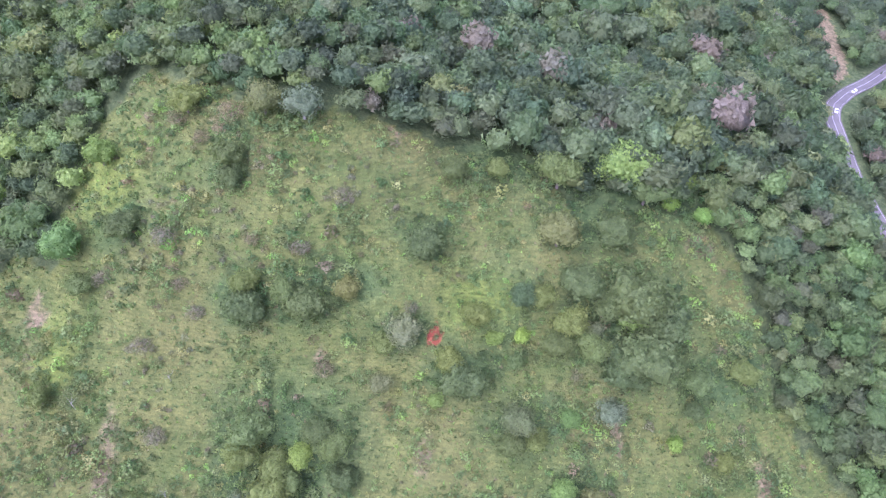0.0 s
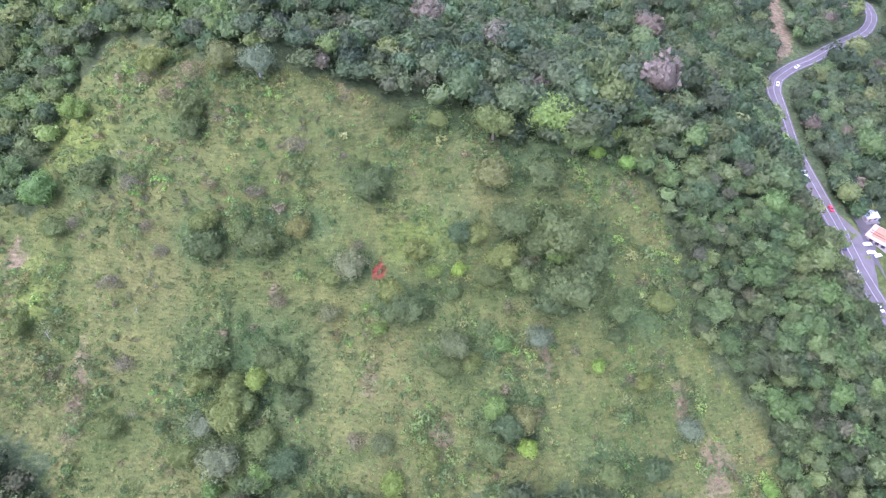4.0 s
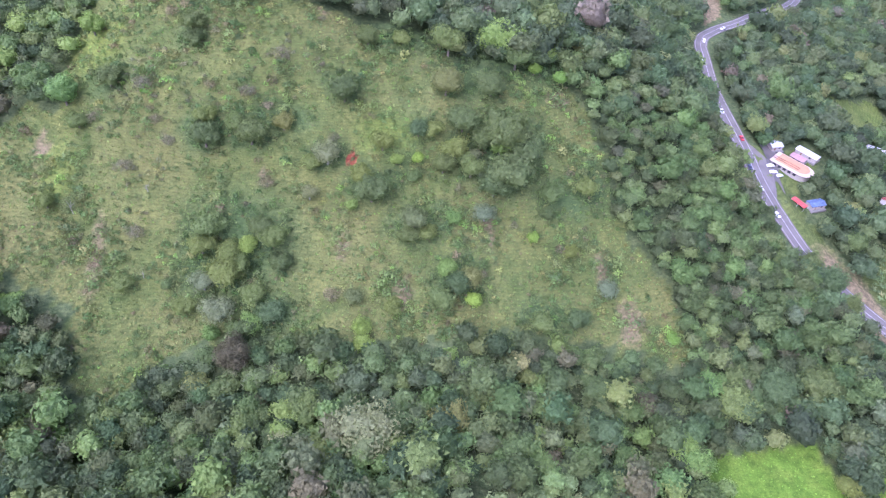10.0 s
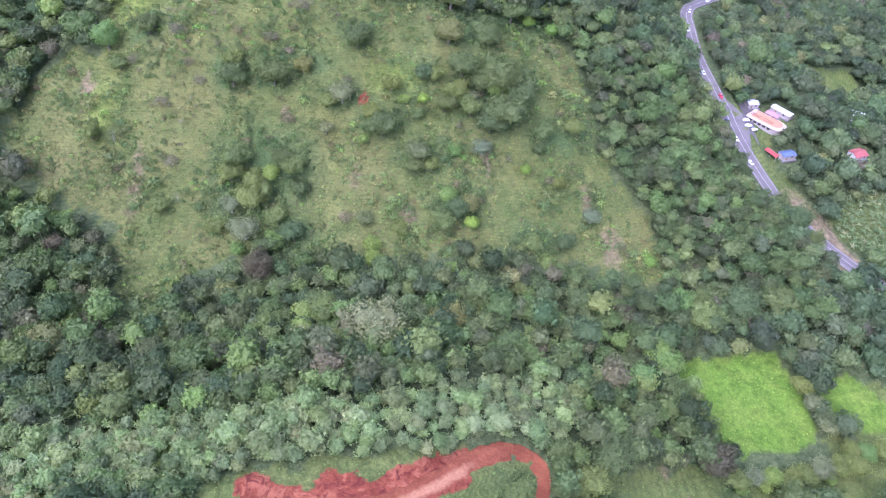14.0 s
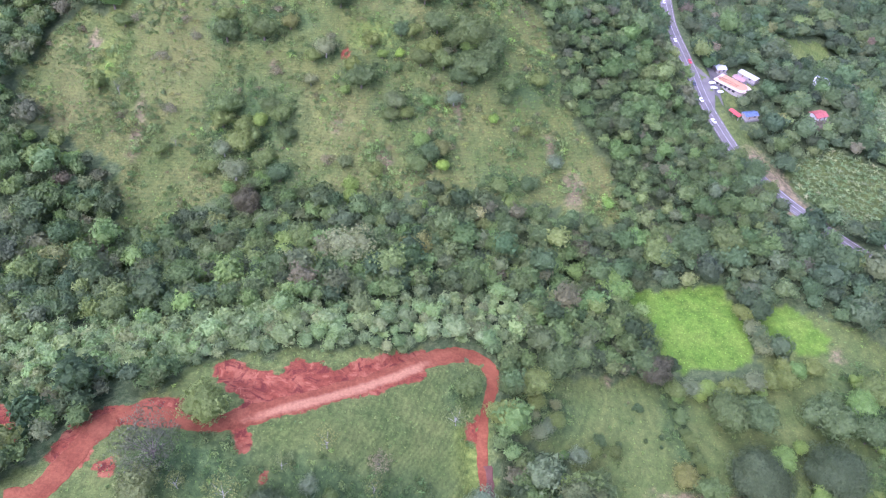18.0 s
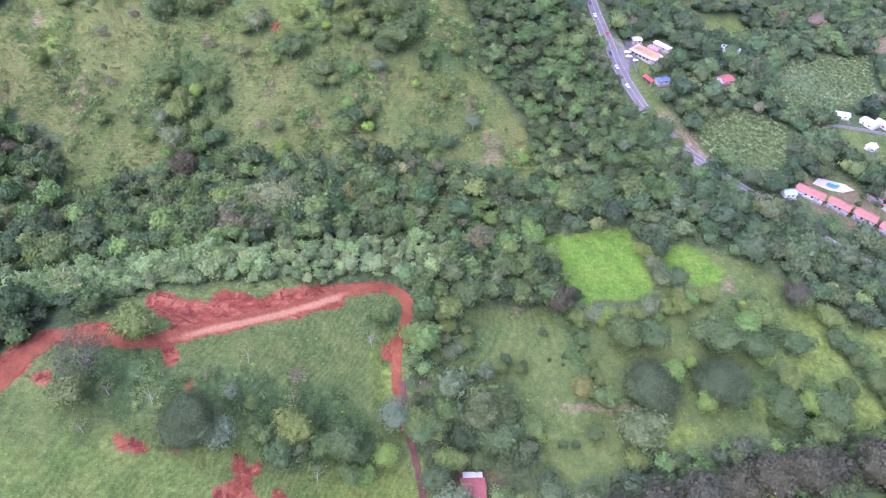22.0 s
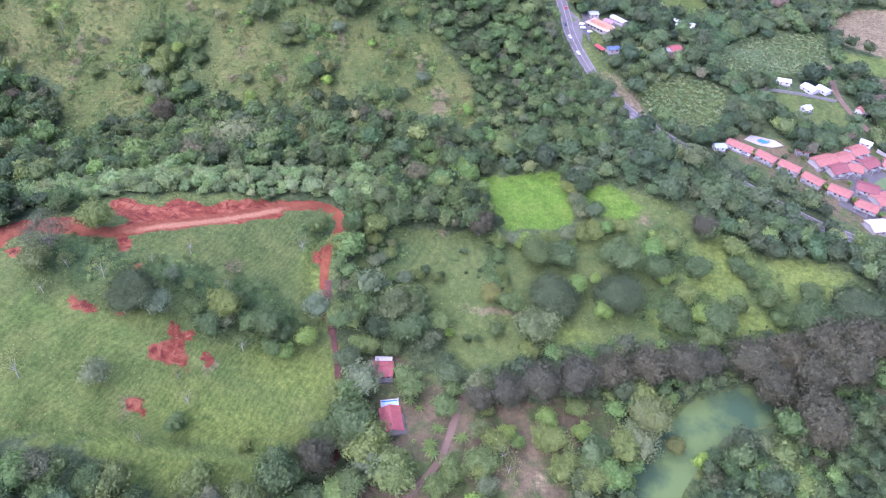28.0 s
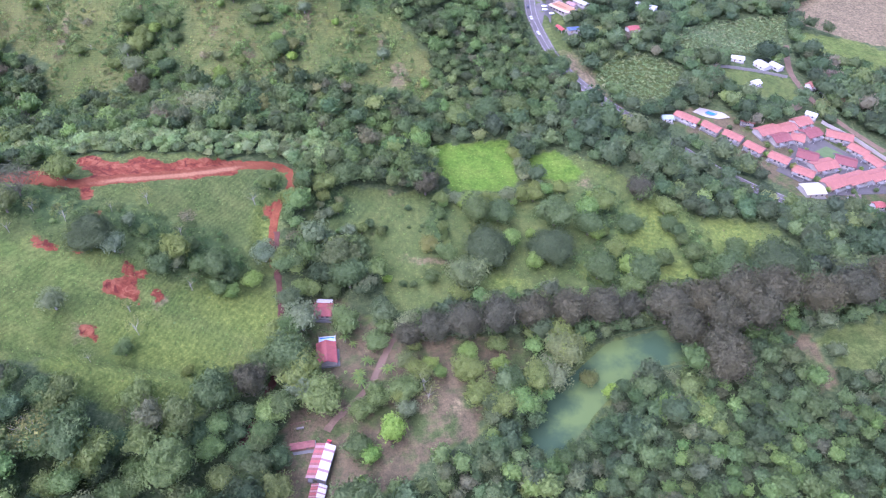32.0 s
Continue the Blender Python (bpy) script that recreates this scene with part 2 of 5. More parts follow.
def bench(line, x, y, z, inner, outer):
    """Levels a bed for a road: its own height out to inner metres, run out into the slope by outer metres."""
    p = np.array(line, float)
    h0 = raw_height(p[:, 0], p[:, 1])
    best, level = np.full(np.shape(x), 1e9), np.zeros(np.shape(x))
    for k in range(len(p) - 1):
        dx, dy = p[k + 1] - p[k]
        t = np.clip(((x - p[k, 0]) * dx + (y - p[k, 1]) * dy) / (dx * dx + dy * dy), 0, 1)
        d = np.hypot(x - p[k, 0] - t * dx, y - p[k, 1] - t * dy)
        near = d < best
        best = np.where(near, d, best)
        level = np.where(near, h0[k] + (h0[k + 1] - h0[k]) * t, level)
    k = np.clip((outer - best) / (outer - inner), 0, 1)
    return z + (level - z) * k * k * (3 - 2 * k)


def height(x, y):
    x, y = np.asarray(x, float), np.asarray(y, float)
    z = raw_height(x, y)
    z = bench(MAIN_ROAD, x, y, z, 8.5, 17)
    z = bench(RED_ROAD, x, y, z, 5.2, 9.0)
    d = along(FOLD, x, y)
    z = z - 3.0 * np.exp(-((d / 4.5) ** 2)) + 1.6 * np.exp(-(((along(FOLD, x, y + 11)) / 6) ** 2))
    d = along(POND_LINE, x, y)
    k = np.clip((22 - d) / 12, 0, 1)
    k = k * k * (3 - 2 * k)
    return z + (POND_Z + 0.15 - z) * k - 1.6 * np.clip((10 - d) / 5, 0, 1)


def ground_z(x, y):
    return float(height(np.array([x]), np.array([y]))[0])


def inside(poly, x, y):
    """Which of the places lie inside an outline."""
    hit = np.zeros(np.shape(x), bool)
    for (x0, y0), (x1, y1) in zip(poly, poly[1:] + poly[:1]):
        if y0 != y1:
            hit ^= ((y0 > y) != (y1 > y)) & (x < (x1 - x0) * (y - y0) / (y1 - y0) + x0)
    return hit


def smooth_line(line, step=2.0):
    """A line through the given places with its corners rounded, at even steps."""
    p = np.array([line[0], *line, line[-1]], float)
    out = []
    for k in range(1, len(p) - 2):
        n = max(2, int(np.hypot(*(p[k + 1] - p[k])) / step))
        for t in np.arange(n) / n:
            out.append(0.5 * (2 * p[k] + (p[k + 1] - p[k - 1]) * t + (2 * p[k - 1] - 5 * p[k] + 4 * p[k + 1] - p[k + 2]) * t**2
                              + (3 * p[k] - p[k - 1] - 3 * p[k + 1] + p[k + 2]) * t**3))
    return np.array(out + [p[-1]])


def wiggled(x, y, a=2.0):
    """Places pushed about a little, so that outlines turn ragged."""
    return x + a * ripple(x, y, 6, 0.3) + 0.5 * a * ripple(x, y, 2.2, 1.3), y + a * ripple(x, y, 6, 5.1) + 0.5 * a * ripple(x, y, 2.2, 2.6)


# ---------------------------------------------------------------- plan: outlines and lines of the land
HILL_GRASS = [(-218, 259), (-216, 305), (-198, 323), (-162, 305), (-131, 301), (-94, 298), (-57, 294), (-44, 276), (-10, 284), (13, 274), (20, 249), (23, 229), (32, 215), (50, 196), (53, 175), (50, 169), (22, 174), (-24, 177), (-65, 172), (-97, 171), (-132, 181), (-157, 172), (-176, 153), (-191, 150), (-197, 168), (-200, 185), (-217, 192), (-247, 203), (-256, 225), (-249, 248), (-236, 264)]
FIELD_A = [(52, 133), (97, 137), (100, 126), (104, 110), (102, 92), (63, 86), (56, 94), (52, 119)]
FIELD_B = [(109, 122), (129, 125), (143, 107), (132, 96), (113, 100)]
LUSH_C = [(157, 79), (188, 87), (198, 28), (170, 20), (152, 59)]
LUSH_D = [(-69, -12), (-44, -7), (-19, -1), (-15, -19), (-22, -38), (-54, -51), (-84, -57), (-72, -28)]
PASTURE = [(-16, 58), (5, 72), (47, 81), (96, 83), (140, 124), (173, 106), (198, 80), (247, 68), (251, 51), (199, 24), (156, 19), (85, 9), (53, -5), (33, -8), (26, 22), (7, 38), (-9, 41)]
SPUR = [(-175, -5), (-124, 55), (-33, 72), (-22, 70), (-24, 55), (-27, 35), (-20, 15), (-16, -6), (-15, -19), (-34, -46), (-53, -55), (-90, -56), (-110, -47), (-139, -42), (-167, -36)]
LOW_GRASS = [(-169, -20), (-86, -7), (-55, -17), (-20, -14), (-15, -31), (-33, -58), (-43, -73), (-62, -78), (-86, -72), (-98, -63), (-143, -74)]
FARM = [(-10, -12), (-1, -1), (9, 1), (21, -9), (38, -22), (54, -23), (90, -21), (105, -33), (89, -40), (78, -59), (73, -75), (55, -80), (51, -90), (29, -100), (0, -104), (-6, -70), (1, -53), (-2, -35)]
POND = [(119, -26), (145, -15), (173, -10), (173, -27), (138, -38), (127, -60), (103, -75), (97, -71), (111, -47)]
YARD_A = [(222, -9), (236, -10), (241, -38), (229, -44), (226, -29)]
YARD_B = [(238, -10), (278, 2), (276, -25), (246, -32)]
TOWN = [(211, 176), (229, 195), (255, 188), (264, 167), (307, 190), (314, 188), (355, 152), (347, 104), (301, 98), (269, 103), (254, 134)]
LAWN = [(258, 245), (315, 238), (313, 207), (280, 208), (255, 221)]
BARE_FAR = [(370, 377), (403, 416), (490, 421), (436, 306), (396, 322), (367, 347)]
GREEN_FAR = [(355, 329), (396, 322), (431, 296), (414, 260), (368, 279), (344, 289)]
BANANAS_A = [(232, 285), (291, 366), (359, 365), (327, 286), (277, 266), (247, 255)]
BANANAS_B = [(169, 243), (205, 258), (231, 242), (219, 202), (185, 190), (169, 218)]
MEADOW = [(217, 398), (271, 419), (272, 388), (204, 355)]
LOT = [(122, 313), (146, 325), (171, 326), (167, 307), (132, 271), (128, 289)]
VERGE = [(131, 278), (148, 276), (153, 255), (168, 229), (157, 221), (139, 245), (129, 263)]
RED_BANK = [(-122, 54), (-114, 55), (-108, 51), (-101, 50), (-96, 56), (-88, 57), (-81, 53), (-75, 58), (-63, 65), (-47, 71), (-47, 58), (-69, 46), (-85, 38), (-104, 29), (-112, 29), (-110, 37), (-118, 44)]
RED_SPOT = [(-86, -20), (-80, -19), (-77, -15), (-74, -17), (-74, -21), (-72, -25), (-78, -27), (-85, -27)]
RED_WEST = [(-160, 9), (-160, 17), (-157, 27), (-149, 30), (-145, 31), (-138, 35), (-131, 37), (-122, 35), (-119, 29), (-124, 24), (-133, 24), (-143, 24), (-147, 16), (-148, 8)]
RED_FAR_WEST = [(-190, 33), (-182, 32), (-175, 26), (-171, 15), (-178, 12), (-190, 14)]
RED_SPILL = [(-112, 27), (-105, 28), (-104, 22), (-101, 15), (-104, 16), (-108, 20)]
DRIVE = [(-24, 31), (-22, 15), (-17, -6), (-15, -21), (-14, -46), (-17, -64), (-20, -77), (-23, -90)]
FARM_TRACK = [(38, -19), (33, -33), (29, -46), (24, -54), (16, -63), (12, -70)]
LANE_FAR = [(337, 305), (319, 248), (322, 210), (334, 186), (353, 158)]
SCAR = [(149, 241), (163, 226), (172, 197), (166, 190), (153, 202), (144, 226)]
CUT = [(166, 556), (183, 563), (164, 480), (145, 457), (150, 499)]
LIGHT_BAND = [(-262, 43), (-281, 69), (-227, 80), (-200, 79), (-136, 82), (-70, 91), (-8, 118), (2, 90), (-17, 72), (-26, 77), (-40, 73), (-64, 63), (-84, 51), (-102, 55), (-121, 53), (-152, 44), (-175, 33), (-196, 30)]
ESTATE_ROW = [(223, 178), (237, 168), (249, 159), (260, 148)]
BARE_SPOTS = [(151, 238, 9.2, 15.2), (159, 219, 9.0, 21.7), (164, 197, 9.0, 18.2), (163, 224, 5.9, 17.4), (166, 202, 6.8, 15.2), (172, 189, 9.8, 9.0), (17, 204, 3.9, 8.2), (-94, 207, 2.3, 6.1), (29, 185, 5.7, 11.1), (-195, 205, 3.3, 16.7), (-69, 191, 3.5, 6.4), (-32, 214, 1.9, 8.0), (-128, 232, 2.7, 2.4), (-224, 246, 3.0, 8.0), (-108, 297, 3.4, 2.3), (0, 271, 6.5, 4.9), (-111, -12, 3.7, 2.7), (-65, -22, 1.8, 4.0), (-88, -47, 3.6, 4.2), (58, 27, 19.3, 2.4), (30, 76, 4.0, 2.2), (66, -59, 2.9, 4.7), (53, -60, 2.6, 3.0), (142, 98, 4.9, 4.3)]
GOLD_SPOTS = [(169, 58, 11.4, 13.4), (182, 28, 11.9, 10.4), (221, 62, 18.9, 14.9), (92, 14, 10.2, 5.9), (139, 29, 9.1, 6.1), (-205, 285, 12.2, 14.0), (-215, 234, 6.5, 11.7), (-34, -15, 17.5, 12.5), (-64, -64, 20.0, 6.5), (-88, -62, 9.0, 5.0), (-155, 66, 20.5, 16.9), (-77, 249, 12.2, 8.4), (-57, -41, 24.2, 10.5), (-30, 35, 6.5, 15.0), (183, 70, 14.6, 15.0)]
RED_DOTS = [(-91, 240, 1.7, 2.6), (-111, -12, 3.7, 2.7), (-79, -13, 1.6, 1.7), (-66, -21, 1.1, 2.4), (-86, -46, 3.4, 2.8), (-97, 10, 1.7, 1.8), (-75, -12, 2.7, 1.8), (-141, 8, 2.1, 2.7), (-100, -12, 1.8, 1.5), (-29, 44, 1.9, 6.2)]
# thickets: place, half widths, kind (0 leafy, 1 light, 2 dry)
THICKETS = [(-134, 209, 19.8, 17.1, 0), (-29, 245, 20.4, 15.9, 0), (-21, 296, 28.2, 18.2, 0), (-83, 230, 11.7, 6.1, 0), (-155, 248, 8.4, 7.1, 0), (-136, 247, 11.5, 6.4, 0), (-45, 196, 11.6, 9.0, 0), (-0, 229, 13.9, 8.4, 1), (-162, 285, 6.6, 10.6, 0), (-175, 264, 18.7, 11.2, 2), (-63, 216, 12.7, 7.1, 1), (-102, 240, 8.5, 5.0, 0), (-122, 184, 12.3, 8.2, 0), (-97, 265, 8.6, 5.6, 0), (-42, 274, 17.5, 9.1, 0), (-9, 183, 13.0, 6.4, 0), (-199, 270, 9.7, 7.9, 0), (-182, 229, 12.6, 11.8, 2), (-155, 207, 8.3, 17.1, 1), (-73, 248, 11.9, 10.8, 1)]
THICKETS += [(14, 236, 7.3, 11.8, 1), (-122, 252, 14.7, 4.9, 1), (-71, 292, 18.9, 8.4, 1), (-114, 276, 15.1, 8.6, 2), (-57, 7, 22.2, 13.9, 0), (-80, 13, 17.7, 7.9, 1), (-118, 12, 18.3, 11.9, 1), (0, 56, 12.8, 9.8, 1), (57, 57, 5.9, 23.1, 1), (148, 33, 20.5, 16.3, 0), (149, 74, 12.9, 18.3, 0), (197, 59, 9.2, 25.0, 1), (-31, 52, 8.1, 13.5, 1)]
PALMS = [(24, -44, 0.8), (26, -37, 1.0), (37, -42, 1.1), (19, -27, 0.8), (15, -24, 1.0), (23, -47, 1.1), (33, -58, 0.8), (23, -44, 1.0), (25, -49, 1.1), (28, -37, 0.8), (35, -42, 1.0), (34, -56, 1.1)]

GROUND_CLEAR = [HILL_GRASS, FIELD_A, FIELD_B, PASTURE, SPUR, LOW_GRASS, FARM, POND, YARD_A, YARD_B, TOWN, LAWN, BARE_FAR, GREEN_FAR, BANANAS_A, BANANAS_B, MEADOW, LOT, VERGE, CUT, SCAR, RED_FAR_WEST]


def mesh_object(name, verts, faces, mats, parent=None, mat_index=None, smooth=False):
    me = bpy.data.meshes.new(name)
    me.from_pydata(verts, [], faces)
    for m in mats if isinstance(mats, (list, tuple)) else [mats]:
        me.materials.append(m)
    if mat_index is not None:
        me.polygons.foreach_set("material_index", np.asarray(mat_index, np.int32))
    if smooth:
        me.polygons.foreach_set("use_smooth", np.ones(len(me.polygons), bool))
    ob = new(name, me)
    if parent is not None:
        ob.parent = parent
    return ob


def quick_mesh(name, verts, tris, mat, tint=None):
    """A large mesh of triangles from arrays, with a tint for each corner point."""
    me = bpy.data.meshes.new(name)
    me.vertices.add(len(verts))
    me.vertices.foreach_set("co", np.ascontiguousarray(verts, np.float32).ravel())
    me.loops.add(tris.size)
    me.loops.foreach_set("vertex_index", np.ascontiguousarray(tris, np.int32).ravel())
    me.polygons.add(len(tris))
    me.polygons.foreach_set("loop_start", np.arange(0, tris.size, 3, dtype=np.int32))
    if tint is not None:
        at = me.attributes.new("tint", "FLOAT_COLOR", "POINT")
        at.data.foreach_set("color", np.c_[tint, np.ones(len(tint))].astype(np.float32).ravel())
    me.polygons.foreach_set("use_smooth", np.ones(len(tris), bool))
    me.materials.append(mat)
    me.update(calc_edges=True)
    return new(name, me)


# ---------------------------------------------------------------- ground
def ground_axis(lo, hi, step):
    far = np.array([15, 40, 90, 150, 300, 600, 1200, 2200, 3500], float)
    return np.r_[lo - far[::-1], np.arange(lo, hi + 0.1, step), hi + far]


def soft(mask_poly, x, y, a=2.0):
    wx, wy = wiggled(x, y, a)
    return inside(mask_poly, wx, wy).astype(float)


xs, ys = ground_axis(-340, 470, 2.2), ground_axis(-150, 610, 2.2)
gx, gy = np.meshgrid(xs, ys)
gz = height(gx, gy)
far_out = np.maximum(np.maximum(-340 - gx, gx - 470), np.maximum(-150 - gy, gy - 610)).clip(0)
gz = gz * np.exp(-far_out / 900.0)
GXF, GYF = gx.ravel(), gy.ravel()
field = np.maximum.reduce([soft(p, GXF, GYF, 1.0) for p in (FIELD_A, FIELD_B)])
lush = np.maximum.reduce([soft(p, GXF, GYF, 3.0) for p in (LUSH_C, MEADOW, GREEN_FAR, LUSH_D, LOW_GRASS)])
dry = soft(HILL_GRASS, GXF, GYF, 2.0)


def feathered(polys, a):
    """Coverage with a soft edge of about three metres."""
    near = [(0, 0), (1.3, 0), (-1.3, 0), (0, 1.3), (0, -1.3)]
    return np.maximum.reduce([sum(soft(p, GXF + dx, GYF + dy, a) for dx, dy in near) / 5 for p in polys])


red = feathered((RED_BANK, RED_SPOT, RED_WEST, RED_FAR_WEST, RED_SPILL), 1.2)
brown = np.maximum.reduce([soft(p, GXF, GYF, 1.5) for p in (FARM, YARD_A, TOWN)])
open_land = np.maximum.reduce([soft(p, GXF, GYF, 3.0) for p in GROUND_CLEAR])
pale = feathered((SCAR, BARE_FAR, CUT), 1.5)
wgx, wgy = wiggled(GXF, GYF, 1.6)
for bx, by, bw, bh in BARE_SPOTS:
    pale = np.maximum(pale, 0.7 * np.clip(1.35 - 0.9 * np.hypot((wgx - bx) / bw, (wgy - by) / bh), 0, 1))
for bx, by, bw, bh in RED_DOTS:
    red = np.maximum(red, np.clip(1.45 - 0.8 * np.hypot((wgx - bx) / bw, (wgy - by) / bh), 0, 1))
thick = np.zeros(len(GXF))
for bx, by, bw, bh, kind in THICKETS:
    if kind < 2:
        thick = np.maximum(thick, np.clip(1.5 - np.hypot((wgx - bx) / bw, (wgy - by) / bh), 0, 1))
gold = np.zeros(len(GXF))
for bx, by, bw, bh in GOLD_SPOTS:
    gold = np.maximum(gold, 0.9 * np.clip(1.5 - np.hypot((wgx - bx) / bw, (wgy - by) / bh), 0, 1))
# the cut bank is stepped and gullied where it stands clear of the road
clear = np.clip((along(RED_ROAD, GXF, GYF) - 6) / 4, 0, 1)
step_z = np.sin(GYF / 1.9 + 0.8 * ripple(GXF, GYF, 9, 2.0))
gz = gz + (red * clear * (0.7 * step_z + 0.5 * ripple(GXF, GYF, 3.2, 1.1))).reshape(gz.shape)
n_x, n_y = len(xs), len(ys)
i, j = np.meshgrid(np.arange(n_x - 1), np.arange(n_y - 1))
a = (j * n_x + i).ravel()
quads = np.stack([a, a + 1, a + 1 + n_x, a + n_x], -1)
me = bpy.data.meshes.new("ground")
me.vertices.add(n_x * n_y)
me.vertices.foreach_set("co", np.stack([GXF, GYF, gz.ravel()], -1).astype(np.float32).ravel())
me.loops.add(quads.size)
me.loops.foreach_set("vertex_index", quads.astype(np.int32).ravel())
me.polygons.add(len(quads))
me.polygons.foreach_set("loop_start", np.arange(0, quads.size, 4, dtype=np.int32))
me.polygons.foreach_set("use_smooth", np.ones(len(quads), bool))
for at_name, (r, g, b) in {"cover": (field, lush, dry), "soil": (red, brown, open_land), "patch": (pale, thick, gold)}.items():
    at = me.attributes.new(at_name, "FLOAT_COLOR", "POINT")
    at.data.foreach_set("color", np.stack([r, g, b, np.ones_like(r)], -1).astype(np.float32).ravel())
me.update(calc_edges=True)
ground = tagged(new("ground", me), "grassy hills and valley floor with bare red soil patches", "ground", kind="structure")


def ground_material():
    m, nt, b = nodes_of("grassland")
    co = coords(nt)
    big, mid, fine, tuft = (noise_node(nt, s, d, 0.65, co) for s, d in ((0.018, 4), (0.09, 6), (0.45, 6), (1.5, 5)))
    masks = {}
    for at_name in ("cover", "soil", "patch"):
        at = nt.nodes.new("ShaderNodeAttribute")
        at.attribute_name = at_name
        sep = nt.nodes.new("ShaderNodeSeparateColor")
        nt.links.new(at.outputs["Color"], sep.inputs[0])
        masks[at_name] = sep.outputs
    grass = mix(nt, ramp(nt, mid.outputs[0], 0.35, 0.68), (0.094, 0.126, 0.034), (0.144, 0.166, 0.048))
    hill = mix(nt, ramp(nt, mid.outputs[0], 0.36, 0.66), (0.092, 0.122, 0.033), (0.156, 0.170, 0.048))
    hill = mix(nt, ramp(nt, big.outputs[0], 0.45, 0.72), hill, (0.168, 0.164, 0.054))
    lushc = mix(nt, ramp(nt, mid.outputs[0], 0.38, 0.62), (0.108, 0.148, 0.034), (0.156, 0.182, 0.047))
    fieldc = mix(nt, ramp(nt, mid.outputs[0], 0.42, 0.68), (0.112, 0.190, 0.022), (0.160, 0.225, 0.034))
    floor = mix(nt, ramp(nt, fine.outputs[0], 0.35, 0.7), (0.074, 0.104, 0.040), (0.112, 0.132, 0.056))
    redc = mix(nt, ramp(nt, fine.outputs[0], 0.35, 0.7), (0.138, 0.036, 0.017), (0.215, 0.068, 0.032))
    redc = mix(nt, ramp(nt, mid.outputs[0], 0.5, 0.66), redc, (0.28, 0.112, 0.052))
    gully = noise_node(nt, 0.13, 5, 0.6, co)
    gully.inputs["Distortion"].default_value = 2.5
    redc = mix(nt, ramp(nt, gully.outputs[0], 0.54, 0.62), redc, (0.105, 0.027, 0.017))
    redc = mix(nt, ramp(nt, gully.outputs[0], 0.44, 0.38), redc, (0.26, 0.098, 0.048))
    brownc = mix(nt, ramp(nt, mid.outputs[0], 0.40, 0.54), (0.088, 0.112, 0.036), (0.150, 0.116, 0.066))
    c = mix(nt, masks["soil"][2], floor, grass)
    c = mix(nt, masks["cover"][2], c, hill)
    c = mix(nt, masks["cover"][1], c, lushc)
    c = mix(nt, masks["cover"][0], c, fieldc)
    c = mix(nt, masks["soil"][1], c, brownc)
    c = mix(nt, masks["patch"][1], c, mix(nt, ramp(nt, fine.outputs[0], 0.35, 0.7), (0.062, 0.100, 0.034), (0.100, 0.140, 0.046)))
    c = mix(nt, masks["patch"][2], c, mix(nt, ramp(nt, fine.outputs[0], 0.35, 0.7), (0.140, 0.185, 0.036), (0.205, 0.235, 0.050)))
    ragged = {}
    for key, at_name in (("pale", "patch"), ("red", "soil")):
        add = nt.nodes.new("ShaderNodeMath")
        add.operation = "MULTIPLY_ADD"
        add.inputs[1].default_value = 1.4 if key == "red" else 0.9
        nt.links.new(noise_node(nt, 0.45, 7, 0.68, co).outputs[0], add.inputs[0])
        nt.links.new(masks[at_name][0], add.inputs[2])
        ragged[key] = ramp(nt, add.outputs[0], 1.10, 1.26) if key == "red" else ramp(nt, add.outputs[0], 0.65, 1.15)
    c = mix(nt, ragged["pale"], c, mix(nt, ramp(nt, fine.outputs[0], 0.35, 0.7), (0.190, 0.148, 0.082), (0.255, 0.200, 0.116)))
    c = mix(nt, ramp(nt, fine.outputs[0], 0.3, 0.75), mix(nt, 1.0, c, (0.62, 0.66, 0.62), "MULTIPLY"), mix(nt, 1.0, c, (1.26, 1.22, 1.15), "MULTIPLY"))
    c = mix(nt, ramp(nt, tuft.outputs[0], 0.35, 0.7), mix(nt, 1.0, c, (0.66, 0.70, 0.66), "MULTIPLY"), mix(nt, 1.0, c, (1.1, 1.1, 1.05), "MULTIPLY"))
    tread = nt.nodes.new("ShaderNodeTexWave")
    tread.bands_direction = "Z"
    for key, value in (("Scale", 0.36), ("Distortion", 7.0), ("Detail", 3.0), ("Detail Scale", 0.35), ("Detail Roughness", 0.6)):
        tread.inputs[key].default_value = value
    nt.links.new(co, tread.inputs["Vector"])
    c = mix(nt, tread.outputs["Fac"], mix(nt, 1.0, c, (0.88, 0.90, 0.88), "MULTIPLY"), mix(nt, 1.0, c, (1.09, 1.09, 1.06), "MULTIPLY"))
    c = mix(nt, ragged["red"], c, redc)
    nt.links.new(c, b.inputs["Base Color"])
    b.inputs["Roughness"].default_value = 0.95
    b.inputs["Specular IOR Level"].default_value = 0.1
    bump(nt, b, fine.outputs[0], 0.8, 0.9)
    return m


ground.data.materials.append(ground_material())


